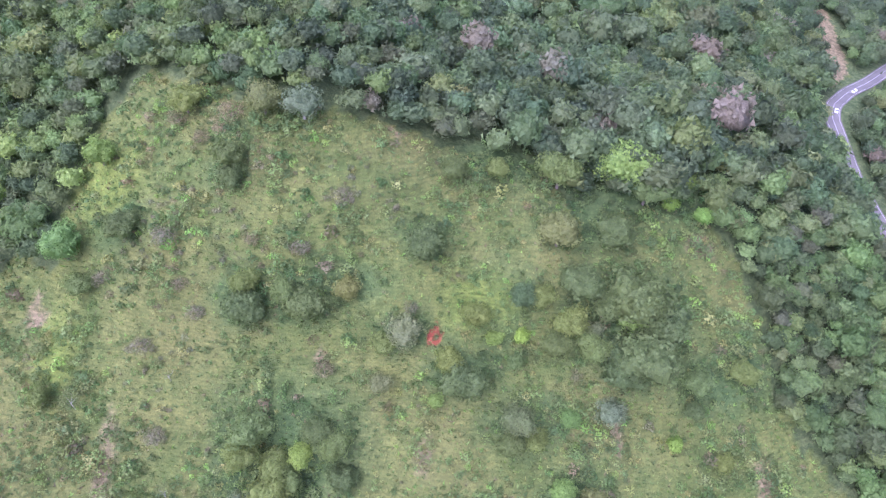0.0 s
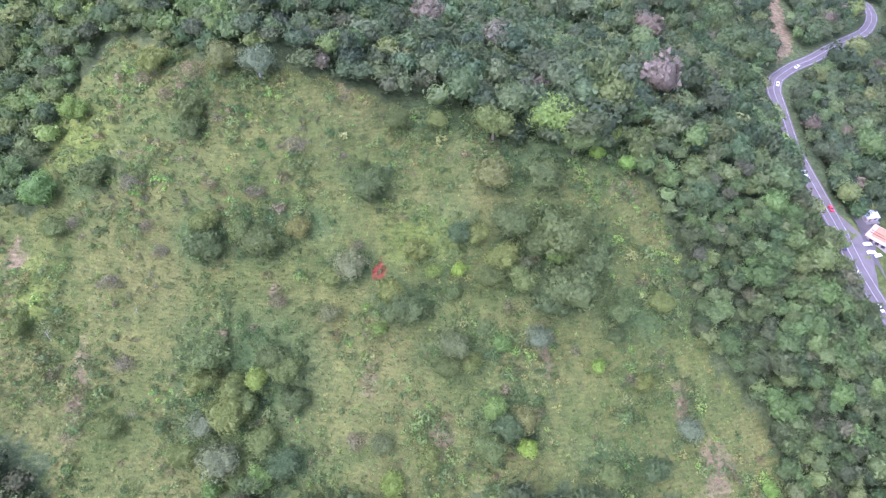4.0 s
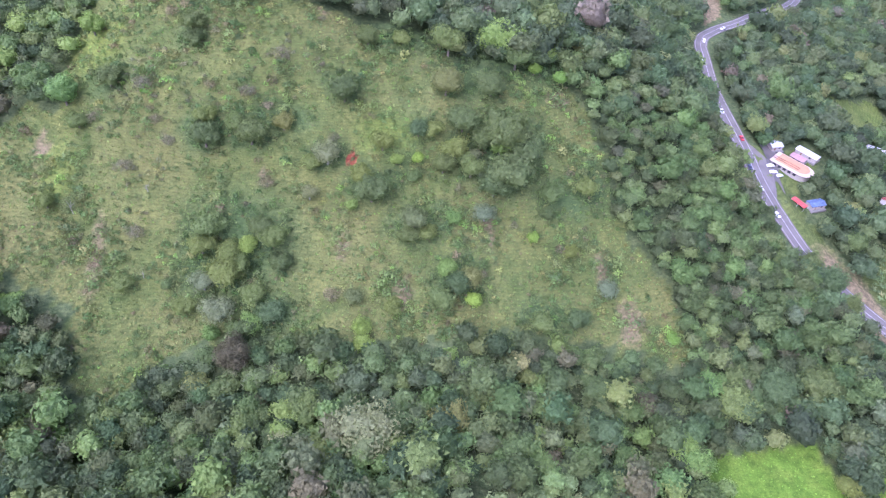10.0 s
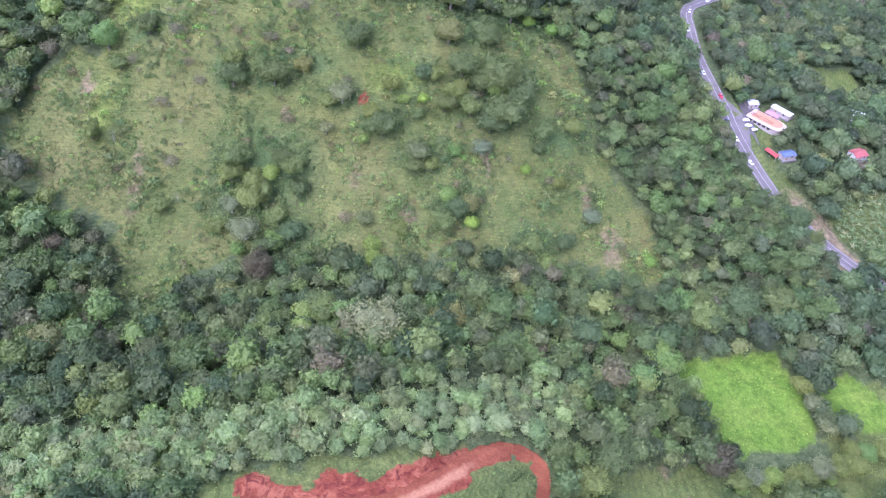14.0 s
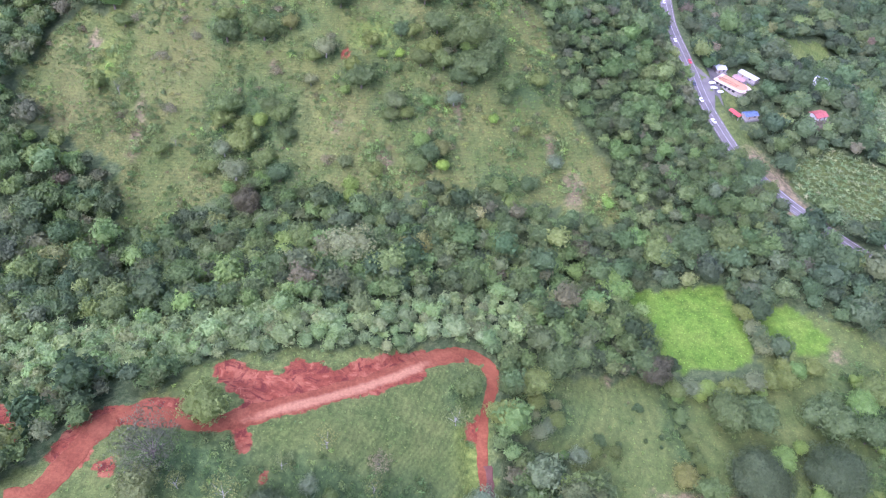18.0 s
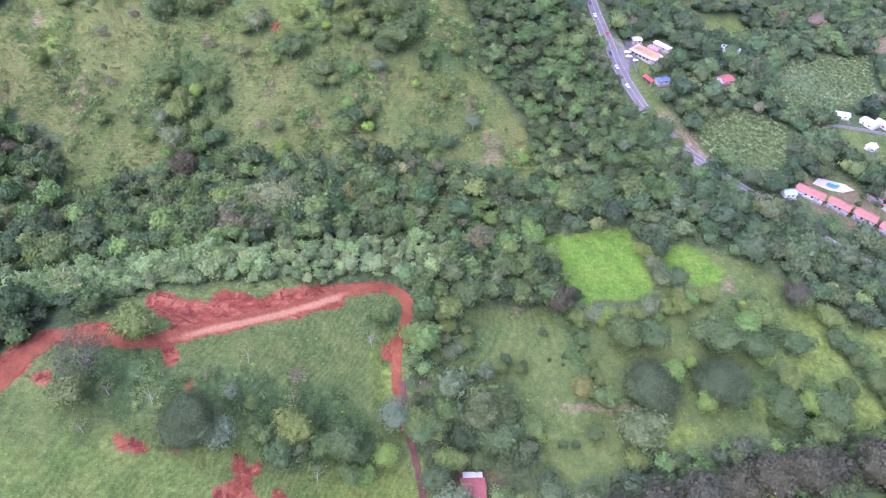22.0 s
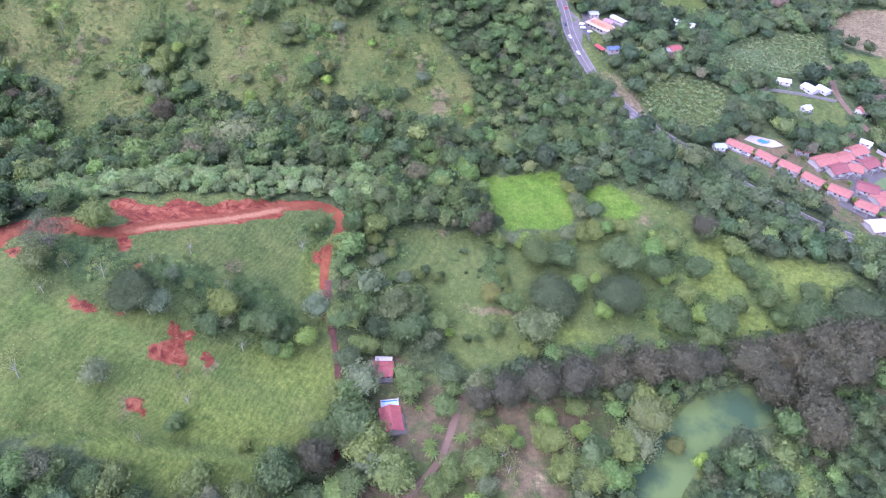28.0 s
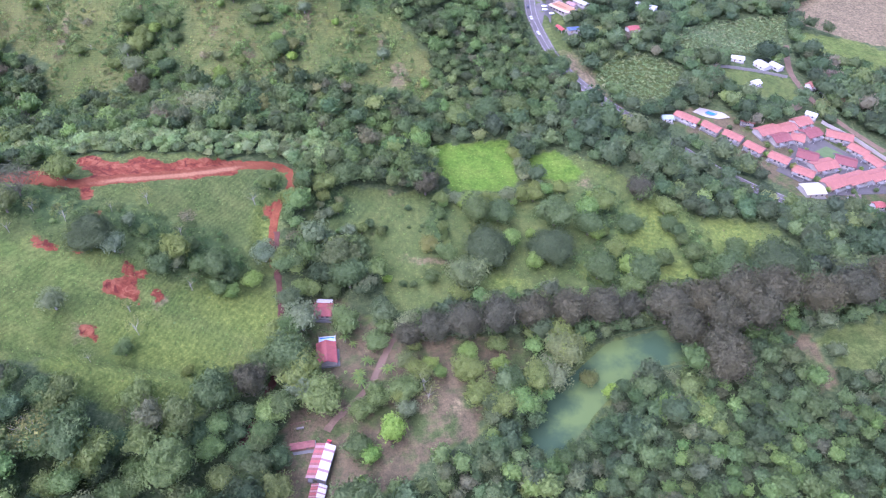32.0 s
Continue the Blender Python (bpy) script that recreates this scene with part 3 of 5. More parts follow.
# ---------------------------------------------------------------- roads
def ribbon(name, line, width, mat, lift=0.22, parent=None, ragged=0.0, off=0.0, across=4, step=2.0, gaps=None, narrow=1.0):
    """A strip laid over the ground along a line, with a shallow edge on both sides."""
    p = smooth_line(line, step)
    d = np.gradient(p, axis=0)
    d /= np.hypot(d[:, 0], d[:, 1])[:, None]
    nrm = np.stack([-d[:, 1], d[:, 0]], -1)
    cols, n = across + 3, len(p)
    f = np.clip(np.arange(cols) - 1, 0, across) / across - 0.5
    edge = [ragged * (ripple(p[:, 0], p[:, 1], 2.4, 3.0 + 2.2 * e) + 0.8 * ripple(p[:, 0], p[:, 1], 6.5, 1.0 + e)) for e in (0, 1)]
    taper = 1 - (1 - narrow) * np.clip((np.arange(n) / n - 0.70) / 0.12, 0, 1)
    half = (width + np.where(f[None] > 0, edge[1][:, None], edge[0][:, None])) * taper[:, None]
    q = p[:, None] + nrm[:, None] * (f[None] * half + off)[:, :, None]
    if ragged:
        q[:, 0] -= nrm * 0.9
        q[:, -1] += nrm * 0.9
    z = height(q[..., 0].ravel(), q[..., 1].ravel()) + np.tile(np.where((np.arange(cols) > 0) & (np.arange(cols) < cols - 1), lift, -0.4), n)
    verts, faces = np.c_[q.reshape(-1, 2), z].tolist(), []
    for k in range(len(p) - 1):
        if gaps and (k // gaps[0]) % gaps[1]:
            continue
        for c in range(cols - 1):
            a = k * cols + c
            faces.append((a, a + cols, a + cols + 1, a + 1))
    return mesh_object(name, verts, faces, mat, parent, smooth=False)


main_road = tagged(ribbon("road", MAIN_ROAD, 9.0, ASPHALT, 0.35), "grey two-lane asphalt road along the foot of the hill", "road", kind="structure")
ribbon("edge_line", MAIN_ROAD, 0.16, LINE, 0.42, main_road, off=3.6, across=1)
ribbon("edge_line", MAIN_ROAD, 0.16, LINE, 0.42, main_road, off=-3.6, across=1)
ribbon("centre_line", MAIN_ROAD, 0.22, LINE, 0.42, main_road, across=1)
dirt = ribbon("dirt_road", RED_ROAD, 6.8, RED_ROAD_EARTH, 0.14, ragged=0.9, step=1.2, narrow=0.5, across=8)
wear = []
for k in range(len(dirt.data.vertices) // 11):
    f = k / (len(dirt.data.vertices) // 11)
    here = min(1, max(0, (f - 0.30) / 0.08)) * min(1, max(0, (0.66 - f) / 0.06))
    wear += [here * math.exp(-((min(max(c - 1, 0), 8) - 2.6) / 2.3) ** 2) for c in range(11)]
dirt.data.attributes.new("wear", "FLOAT", "POINT").data.foreach_set("value", np.array(wear, np.float32))
red_road = tagged(dirt, "freshly cut red earth road along the spur", "dirt road", kind="structure")
drive = tagged(ribbon("farm_track", DRIVE, 2.2, DRIVE_EARTH, 0.2, ragged=0.7, step=1.0), "narrow red-brown farm track", "track", kind="structure")
tagged(ribbon("farm_track", FARM_TRACK, 2.8, TRACK, 0.2, ragged=0.5), "narrow brown farm track between trees", "track", kind="structure")
tagged(ribbon("lane", LANE_FAR, 4.5, TRACK, 0.2, ragged=0.3), "pale brown lane beside the houses", "lane", kind="structure")


# ---------------------------------------------------------------- trees
ICO = {}


def ico(level):
    if level not in ICO:
        bm = bmesh.new()
        bmesh.ops.create_icosphere(bm, subdivisions=level, radius=1)
        ICO[level] = (np.array([v.co[:] for v in bm.verts]), np.array([[v.index for v in f.verts] for f in bm.faces]))
        bm.free()
    return ICO[level]


def crown_arrays(seed, lumps_n, leaves, size, squash=0.75, spread=0.5, low=0.0, core=0.86, plump=(0.38, 0.58), level=2, dome=0.0, lean=False):
    """A crown of unit radius: a lobed body, like heads of foliage grown together, under a skin of small leaf sprays."""
    rng = np.random.default_rng(seed)
    ang = 2 * np.pi * (np.arange(lumps_n) + rng.uniform(-0.35, 0.35, lumps_n)) / max(lumps_n - 1, 1)
    rad = spread * rng.uniform(0.65, 1.15, lumps_n)
    r = rng.uniform(*plump, lumps_n)
    z = squash * (0.30 + 0.42 * rng.uniform(0, 1, lumps_n)) + low
    lumps = np.stack([rad * np.cos(ang), rad * np.sin(ang), z, r], -1)
    lumps[0] = (0, 0, 0.42 * squash + low, max(0.62, dome))
    flat = 0.5 + 0.5 * squash
    mid = np.array([0, 0, 0.36 * squash + low])
    off = (lumps[:, :3] - mid) / (1, 1, flat)
    # small heads of leaves over every lobe
    heads_o, heads_r = [off], [lumps[:, 3]]
    for o, rr in zip(off, lumps[:, 3]):
        v = rng.normal(size=(7, 3))
        v[:, 2] = np.abs(v[:, 2]) * 0.9 - 0.1
        v /= np.linalg.norm(v, axis=1)[:, None]
        heads_o.append(o + v * rr * 0.92)
        heads_r.append(rr * rng.uniform(0.30, 0.50, 7))
    off, rr = np.concatenate(heads_o), np.concatenate(heads_r)
    wave = rng.normal(size=(5, 3)) * np.array([4, 5, 7, 9, 12])[:, None] / 1.7
    shift, gain = rng.uniform(0, 6.28, 5), np.array([0.05, 0.05, 0.04, 0.04, 0.03])

    def reach(d):
        """How far the foliage stands out in each direction, and which head it belongs to."""
        od = d @ off.T
        disc = rr**2 - (off**2).sum(1) + od**2
        far = np.where(disc > 0, od + np.sqrt(np.maximum(disc, 0)), -1)
        k = far.argmax(1)
        return np.maximum(far[np.arange(len(d)), k], 0.2) * (1 + (np.sin(d @ wave.T + shift) * gain).sum(-1)), k

    d = rng.normal(size=(leaves, 3))
    d[:, 2] = np.where(d[:, 2] < -0.35 * np.abs(d).max(1), -d[:, 2], d[:, 2])
    d /= np.linalg.norm(d, axis=1)[:, None]
    far, k = reach(d)
    inner = 0.55 if core < 0.05 else 0.84
    p = d * (far * rng.uniform(inner, 1.07, leaves))[:, None]
    v = p - off[k]
    v /= np.linalg.norm(v, axis=1)[:, None] + 1e-6
    p = p * (1, 1, flat) + mid
    t1 = np.cross(v, rng.normal(size=(leaves, 3)))
    t1 /= np.linalg.norm(t1, axis=1)[:, None] + 1e-6
    t2 = np.cross(v, t1)
    s = size * rng.uniform(0.6, 1.4, (leaves, 1))
    tip = rng.uniform(-0.55, 0.62, (leaves, 1)) * s
    wide = 0.5 if lean else 0.6
    a, b = p + t1 * s * wide + v * tip * 0.6, p - t1 * s * wide - v * tip * 0.3
    cc, dd = p + t2 * s + v * tip, p - t2 * s * 0.9 - v * tip * 0.5
    verts = np.stack([a, cc, b, dd], 1).reshape(-1, 3)
    n = np.arange(leaves)[:, None] * 4
    tris = n + [0, 1, 2] if lean else np.concatenate([n + [0, 1, 2], n + [0, 2, 3]])
    if core > 0.05:
        iv, it = ico(level)
        q = iv * (reach(iv)[0] * core)[:, None] * (1, 1, flat) + mid
        ups = it[iv[it][:, :, 2].mean(1) > -0.45]
        used, ups = np.unique(ups, return_inverse=True)
        tris = np.concatenate([tris, ups.reshape(-1, 3) + len(verts)])
        verts = np.concatenate([verts, q[used]])
    return verts, tris


WOOD_CROWNS = [crown_arrays(100 + k, (5, 7, 6)[k % 3], 180, 0.19, squash=(0.85, 1.05, 0.7)[k % 3], spread=(0.50, 0.56, 0.46)[k % 3], core=0.80, plump=(0.32, 0.52), level=2, lean=True) for k in range(9)]
TALL_CROWNS = [crown_arrays(150 + k, (9, 11, 8)[k % 3], 900, 0.090, squash=(0.85, 0.7)[k % 2], spread=(0.58, 0.64, 0.52)[k % 3], core=0.80, plump=(0.28, 0.44), level=3, lean=True) for k in range(6)]
SHRUBS = [crown_arrays(200 + k, 1 + k % 3, 68, 0.20, squash=0.60, spread=0.6, core=0.0, lean=True) for k in range(6)]


def scatter(step, box, rng):
    x, y = np.meshgrid(np.arange(box[0], box[1], step), np.arange(box[2], box[3], step * 0.87))
    x = x + (np.arange(x.shape[0]) % 2)[:, None] * step / 2
    x, y = x.ravel(), y.ravel()
    return x + rng.uniform(-0.42, 0.42, len(x)) * step, y + rng.uniform(-0.42, 0.42, len(x)) * step


def plant_mass(name, x, y, radius, lift, tints, shapes, rng, squash=(0.8, 1.3)):
    """Many plants of one wood or scrub in one mesh."""
    z = height(x, y)
    V, T, C = [], [], []
    base = 0
    which = rng.integers(0, len(shapes), len(x))
    for s, (v, t) in enumerate(shapes):
        m = np.nonzero(which == s)[0]
        if not len(m):
            continue
        a = rng.uniform(0, 2 * np.pi, len(m))
        ca, sa = np.cos(a)[:, None], np.sin(a)[:, None]
        r = radius[m][:, None]
        vx = (v[None, :, 0] * ca - v[None, :, 1] * sa) * r + x[m][:, None]
        vy = (v[None, :, 0] * sa + v[None, :, 1] * ca) * r + y[m][:, None]
        vz = v[None, :, 2] * r * rng.uniform(*squash, (len(m), 1)) + (z[m] + lift[m])[:, None]
        V.append(np.stack([vx, vy, vz], -1).reshape(-1, 3))
        T.append((t[None] + (np.arange(len(m)) * len(v))[:, None, None] + base).reshape(-1, 3))
        C.append(np.repeat(tints[m], len(v), axis=0))
        base += len(m) * len(v)
    return quick_mesh(name, np.concatenate(V), np.concatenate(T), WOOD_LEAF, np.concatenate(C))


def wood_tints(n, rng, palette=((0.060, 0.105, 0.028, 5), (0.040, 0.078, 0.026, 5), (0.095, 0.150, 0.035, 3), (0.075, 0.095, 0.050, 2), (0.13, 0.19, 0.045, 1))):
    p = np.array(palette)
    c = p[rng.choice(len(p), n, p=p[:, 3] / p[:, 3].sum()), :3]
    # the same pull towards grey: haze put into the tints
    g = (c * (0.35, 0.5, 0.15)).sum(1)[:, None]
    c = c + (g * (1.02, 1.0, 0.95) - c) * 0.07
    return 1.23 * c * (0.97, 1.03, 0.88) * rng.uniform(0.74, 1.28, (n, 1)) * rng.uniform(0.92, 1.08, (n, 3)) * (1.01, 1.02, 1.0)


def wooded(x, y, margin=1.5):
    keep = np.ones(len(x), bool)
    wx, wy = wiggled(x, y, 1.5)
    for p in GROUND_CLEAR:
        keep &= ~inside(p, wx, wy) & ~inside(p, wx, wy + 5.5)
    keep &= ~inside(TOWN, wx, wy + 11) & ~inside(TOWN, wx + 6, wy + 9)
    for line, w in (([(x - 3, y - 6) for x, y in MAIN_ROAD[:35]], 11.0), ([(x - 2, y - 4) for x, y in MAIN_ROAD[33:36]], 8.0), (MAIN_ROAD[36:], 5.0), (RED_ROAD, 6), (DRIVE, 3.0), (FARM_TRACK, 3), (LANE_FAR, 5)):
        keep &= along(line, x, y) > w
    keep &= along([(12.2, -80), (12.5, -106)], x, y) > 9.5
    keep &= along([(x - 3, y - 7) for x, y in ESTATE_ROW], x, y) > 17
    for hx, hy, hr in ((225, 333, 15), (204, 282, 12), (280, 254, 11), (297, 247, 12), (308, 248, 11), (282, 217, 9), (209, 173, 9), (312, 187, 9), (160, 312, 10), (168, 317, 12), (157, 276, 10), (147, 275, 9)):
        keep &= np.hypot(x - hx, y - hy) > hr
    return keep


rng = np.random.default_rng(7)


def reached(x, y):
    """Leaves out what lies beyond every view."""
    north = np.where(x < 300, 468 + 0.62 * np.clip(x, 0, None), 600 - 0.9 * np.clip(x - 330, 0, None))
    west = np.minimum(-207 - (y - 64) * 0.346, -106 - (y + 115) * 0.443)
    return (y < north) & (y > -128) & (x > west - 8) & (x < 262 + (y + 92) * 0.4586)


def grow(step, box, test, words, radii, palette, lift=0.75, shapes=None, tall=(0.45, 1.6)):
    x, y = scatter(step, box, rng)
    k = wooded(x, y) & reached(x, y)
    x, y = x[k], y[k]
    k = test(x, y)
    x, y = x[k], y[k]
    n = len(x)
    rad = rng.uniform(*radii, n)
    rad[rng.uniform(size=n) < 0.12] *= 1.5
    return tagged(plant_mass("forest", x, y, rad, rad * lift * rng.uniform(*tall, n), wood_tints(n, rng, palette), shapes or WOOD_CROWNS, rng), words, "forest", kind="stuff")


MIXED = ((0.100, 0.132, 0.048, 5), (0.070, 0.098, 0.042, 4), (0.130, 0.170, 0.055, 4), (0.110, 0.130, 0.062, 2), (0.170, 0.215, 0.06, 1), (0.15, 0.14, 0.08, 0.3))
DEEP = ((0.088, 0.120, 0.056, 5), (0.072, 0.100, 0.052, 4), (0.120, 0.156, 0.064, 3), (0.106, 0.132, 0.064, 2), (0.165, 0.190, 0.070, 1), (0.170, 0.140, 0.110, 0.35))
PALE = ((0.192, 0.236, 0.098, 4), (0.172, 0.216, 0.088, 4), (0.215, 0.252, 0.112, 2))
LOWER = ((0.100, 0.134, 0.054, 5), (0.078, 0.106, 0.048, 5), (0.120, 0.168, 0.052, 3), (0.108, 0.118, 0.064, 1.5), (0.155, 0.205, 0.058, 1))
YOUNG = ((0.100, 0.135, 0.048, 5), (0.130, 0.170, 0.060, 4), (0.074, 0.102, 0.042, 3), (0.115, 0.125, 0.07, 1))
grow(8.2, (-140, 130, 255, 560), lambda x, y: (x < 128) & ((y > 300) | (x < 0)), "dense dark forest behind the ridge of the hill", (4.9, 7.2), DEEP)
grow(5.3, (-20, 140, 150, 345), lambda x, y: (y <= 300) & (x >= 0) & (x < 128) & ~inside(LIGHT_BAND, x, y), "close-grown young forest on the flank of the hill", (3.3, 4.9), YOUNG)
grow(6.4, (-330, -138, 0, 480), lambda x, y: (x <= -140) & ~inside(LIGHT_BAND, x, y), "dense forest on the shaded side of the hill", (3.9, 5.8), MIXED)
grow(6.2, (-142, 62, 20, 182), lambda x, y: (x > -140) & (y <= 182) & (x < 0) & ~inside(LIGHT_BAND, x, y) | ((x >= 0) & (x < 60) & (y < 150) & (y > 20) & ~inside(LIGHT_BAND, x, y)), "mixed forest in the gully below the hill", (3.8, 5.8), MIXED)
grow(4.6, (-310, 62, 20, 150), lambda x, y: inside(LIGHT_BAND, x, y), "pale leafy thicket above the dirt road", (2.7, 3.9), PALE, 0.35, tall=(0.6, 1.3))
grow(8.0, (60, 470, 20, 660), lambda x, y: (x >= 128) | ((x >= 60) & (y <= 150)), "broadleaf trees of the valley beside the road", (4.6, 6.8), DEEP, tall=(0.4, 0.95))
grow(9.6, (-135, 34, -125, 22), lambda x, y: (y <= 20) & (x < 34) & ~inside(LOW_GRASS, x, y + 4), "tall leafy trees on the valley floor below the spur", (5.6, 8.0), MIXED, shapes=TALL_CROWNS)
grow(5.9, (34, 280, -125, 22), lambda x, y: (y <= 20) & (x >= 34), "close leafy wood on the valley floor", (3.4, 5.0), LOWER)


# ---------------------------------------------------------------- scrub and grass
def covered(polys, x, y, a=2.0):
    wx, wy = wiggled(x, y, a)
    return np.maximum.reduce([inside(p, wx, wy) for p in polys])


def clear_of_roads(x, y):
    ok = np.ones(len(x), bool)
    for line, w in ((MAIN_ROAD, 6), (RED_ROAD, 4.2), (DRIVE, 2.4), (FARM_TRACK, 2.2), (LANE_FAR, 3)):
        ok &= along(line, x, y) > w
    return ok & ~inside(RED_BANK, x, y) & ~inside(RED_SPOT, x, y) & ~inside(RED_WEST, x, y) & ~inside(RED_FAR_WEST, x, y) & ~inside(RED_SPILL, x, y) & (along(POND_LINE, x, y) > 14)


GRASS_TINTS = ((0.120, 0.160, 0.052, 5), (0.145, 0.175, 0.066, 4), (0.088, 0.128, 0.048, 7), (0.20, 0.19, 0.075, 2), (0.150, 0.120, 0.080, 1), (0.18, 0.27, 0.06, 1))
sx, sy = scatter(2.35, (-260, 70, 150, 335), rng)
ok = covered([HILL_GRASS], sx, sy) & clear_of_roads(sx, sy)
dense = ripple(sx, sy, 26, 1.9) + 0.8 * ripple(sx, sy, 9, 0.4)
ok &= rng.uniform(size=len(sx)) < np.clip(0.62 + 0.4 * dense, 0.12, 1.0)
sx, sy, dense = sx[ok], sy[ok], dense[ok]
rad = rng.uniform(0.75, 1.8, len(sx)) * np.where(rng.uniform(size=len(sx)) < 0.22, 1.8, 1.0) * np.clip(1 + 0.35 * dense, 0.6, 1.6)
tagged(plant_mass("scrub", sx, sy, rad, rad * 0.05, 1.22 * wood_tints(len(sx), rng, GRASS_TINTS), SHRUBS, rng, (0.7, 1.2)),
       "low mixed green and straw scrub over the hillside", "scrub", kind="stuff")
V_THICK = {0: ((0.085, 0.125, 0.045, 4), (0.11, 0.155, 0.055, 4), (0.065, 0.10, 0.04, 2)), 1: ((0.125, 0.165, 0.06, 4), (0.15, 0.185, 0.07, 3), (0.10, 0.14, 0.05, 3)), 2: ((0.17, 0.15, 0.11, 3), (0.13, 0.13, 0.085, 3), (0.12, 0.15, 0.06, 3))}
for kind, words in ((0, "leafy thickets of saplings and tall bushes"), (1, "patches of light green bushes on the slopes"), (2, "patches of dry brownish bushes on the hillside")):
    X, Y = [], []
    for bx, by, bw, bh, k in THICKETS:
        if k == kind:
            n = int(bw * bh * (0.34, 0.30, 0.24)[kind])
            a, d = rng.uniform(0, 6.283, n), np.sqrt(rng.uniform(0, 1.25, n))
            X.append(bx + np.cos(a) * d * bw)
            Y.append(by + np.sin(a) * d * bh)
    X, Y = np.concatenate(X), np.concatenate(Y)
    ok = clear_of_roads(X, Y)
    X, Y = X[ok], Y[ok]
    rad = rng.uniform(0.8, 2.4, len(X)) * (1.1, 0.95, 0.85)[kind]
    tagged(plant_mass("thicket", X, Y, rad, rad * 0.2, 1.12 * wood_tints(len(X), rng, V_THICK[kind]), SHRUBS, rng, (0.8, 1.5)), words, "thicket", kind="stuff")
sx, sy = scatter(5.0, (-160, 340, -120, 140), rng)
ok = covered([SPUR, LOW_GRASS, PASTURE, FARM, VERGE], sx, sy) & clear_of_roads(sx, sy) & ~inside(FIELD_A, sx, sy) & ~inside(FIELD_B, sx, sy)
dense = ripple(sx, sy, 20, 3.3) + 0.8 * ripple(sx, sy, 7, 0.9)
ok &= rng.uniform(size=len(sx)) < np.clip(0.30 + 0.45 * dense, 0.05, 0.9)
ok &= ~(inside(LOW_GRASS, sx, sy) & (rng.uniform(size=len(sx)) < 0.75))
sx, sy = sx[ok], sy[ok]
rad = rng.uniform(0.45, 1.3, len(sx))
tagged(plant_mass("scrub", sx, sy, rad, rad * 0.05, 1.1 * wood_tints(len(sx), rng, GRASS_TINTS), SHRUBS, rng, (0.7, 1.2)),
       "scattered green bushes in the pasture and on the spur", "scrub", kind="stuff")


def tuft_shape(seed):
    r = np.random.default_rng(seed)
    v, t = [], []
    for k in range(5):
        a = r.uniform(0, 6.28)
        c, s = math.cos(a), math.sin(a)
        w, l, h = r.uniform(0.12, 0.22), r.uniform(0.5, 1.1), r.uniform(0.5, 1.0)
        n = len(v)
        v += [(-s * w, c * w, 0), (s * w, -c * w, 0), (c * l, s * l, h)]
        t.append((n, n + 1, n + 2))
    return np.array(v), np.array(t)


TUFTS = [tuft_shape(k) for k in range(6)]
tx, ty = scatter(1.9, (-260, 70, 150, 335), rng)
ok = covered([HILL_GRASS], tx, ty) & clear_of_roads(tx, ty)
tx, ty = tx[ok], ty[ok]
rad = rng.uniform(0.6, 1.3, len(tx))
tagged(plant_mass("grass", tx, ty, rad, rad * 0.0, 0.95 * wood_tints(len(tx), rng, GRASS_TINTS), TUFTS, rng, (0.5, 1.2)), "tall rough grass on the hillside", "grass", kind="stuff")
tx, ty = scatter(2.3, (-160, 255, -110, 140), rng)
ok = covered([SPUR, LOW_GRASS, PASTURE, FIELD_A, FIELD_B], tx, ty, 1.0) & clear_of_roads(tx, ty)
tx, ty = tx[ok], ty[ok]
bright = (inside(LOW_GRASS, tx, ty) | inside(LUSH_C, tx, ty) | inside(FIELD_B, tx, ty))[:, None]
vivid = inside(FIELD_A, tx, ty)[:, None]
tint = wood_tints(len(tx), rng, ((0.115, 0.175, 0.040, 3), (0.155, 0.205, 0.055, 2)))
tint = np.where(bright, tint * (1.1, 1.2, 0.95), tint)
tint = np.where(vivid, tint * (1.15, 1.42, 0.62), tint)
tint = tint * (0.78, 0.74, 0.74)
rad = rng.uniform(0.35, 0.8, len(tx))
tagged(plant_mass("grass", tx, ty, rad, rad * 0.0, tint, TUFTS, rng, (0.5, 1.1)), "rough green pasture grass", "grass", kind="stuff")


# ---------------------------------------------------------------- single trees
def part(name, bm, material, parent, label=""):
    me = bpy.data.meshes.new(name)
    bm.to_mesh(me)
    bm.free()
    me.materials.append(material)
    ob = new(name, me)
    ob.parent = parent
    return tagged(ob, label)


def tube(bm, pts, r0, r1, sides=6):
    """A tapered limb through the given places."""
    pts = [Vector(p) for p in pts]
    rings = []
    for k, p in enumerate(pts):
        way = (pts[min(k + 1, len(pts) - 1)] - pts[max(k - 1, 0)]).normalized()
        side = way.cross(Vector((0.3, 0.9, 0.1))).normalized()
        up = way.cross(side)
        r = r0 + (r1 - r0) * k / (len(pts) - 1)
        rings.append([bm.verts.new(p + (side * math.cos(a) + up * math.sin(a)) * r) for a in (2 * math.pi * s / sides for s in range(sides))])
    for a, b in zip(rings, rings[1:]):
        for s in range(sides):
            bm.faces.new((a[s], a[(s + 1) % sides], b[(s + 1) % sides], b[s]))
    bm.faces.new(rings[-1])
    bm.faces.new(rings[0][::-1])


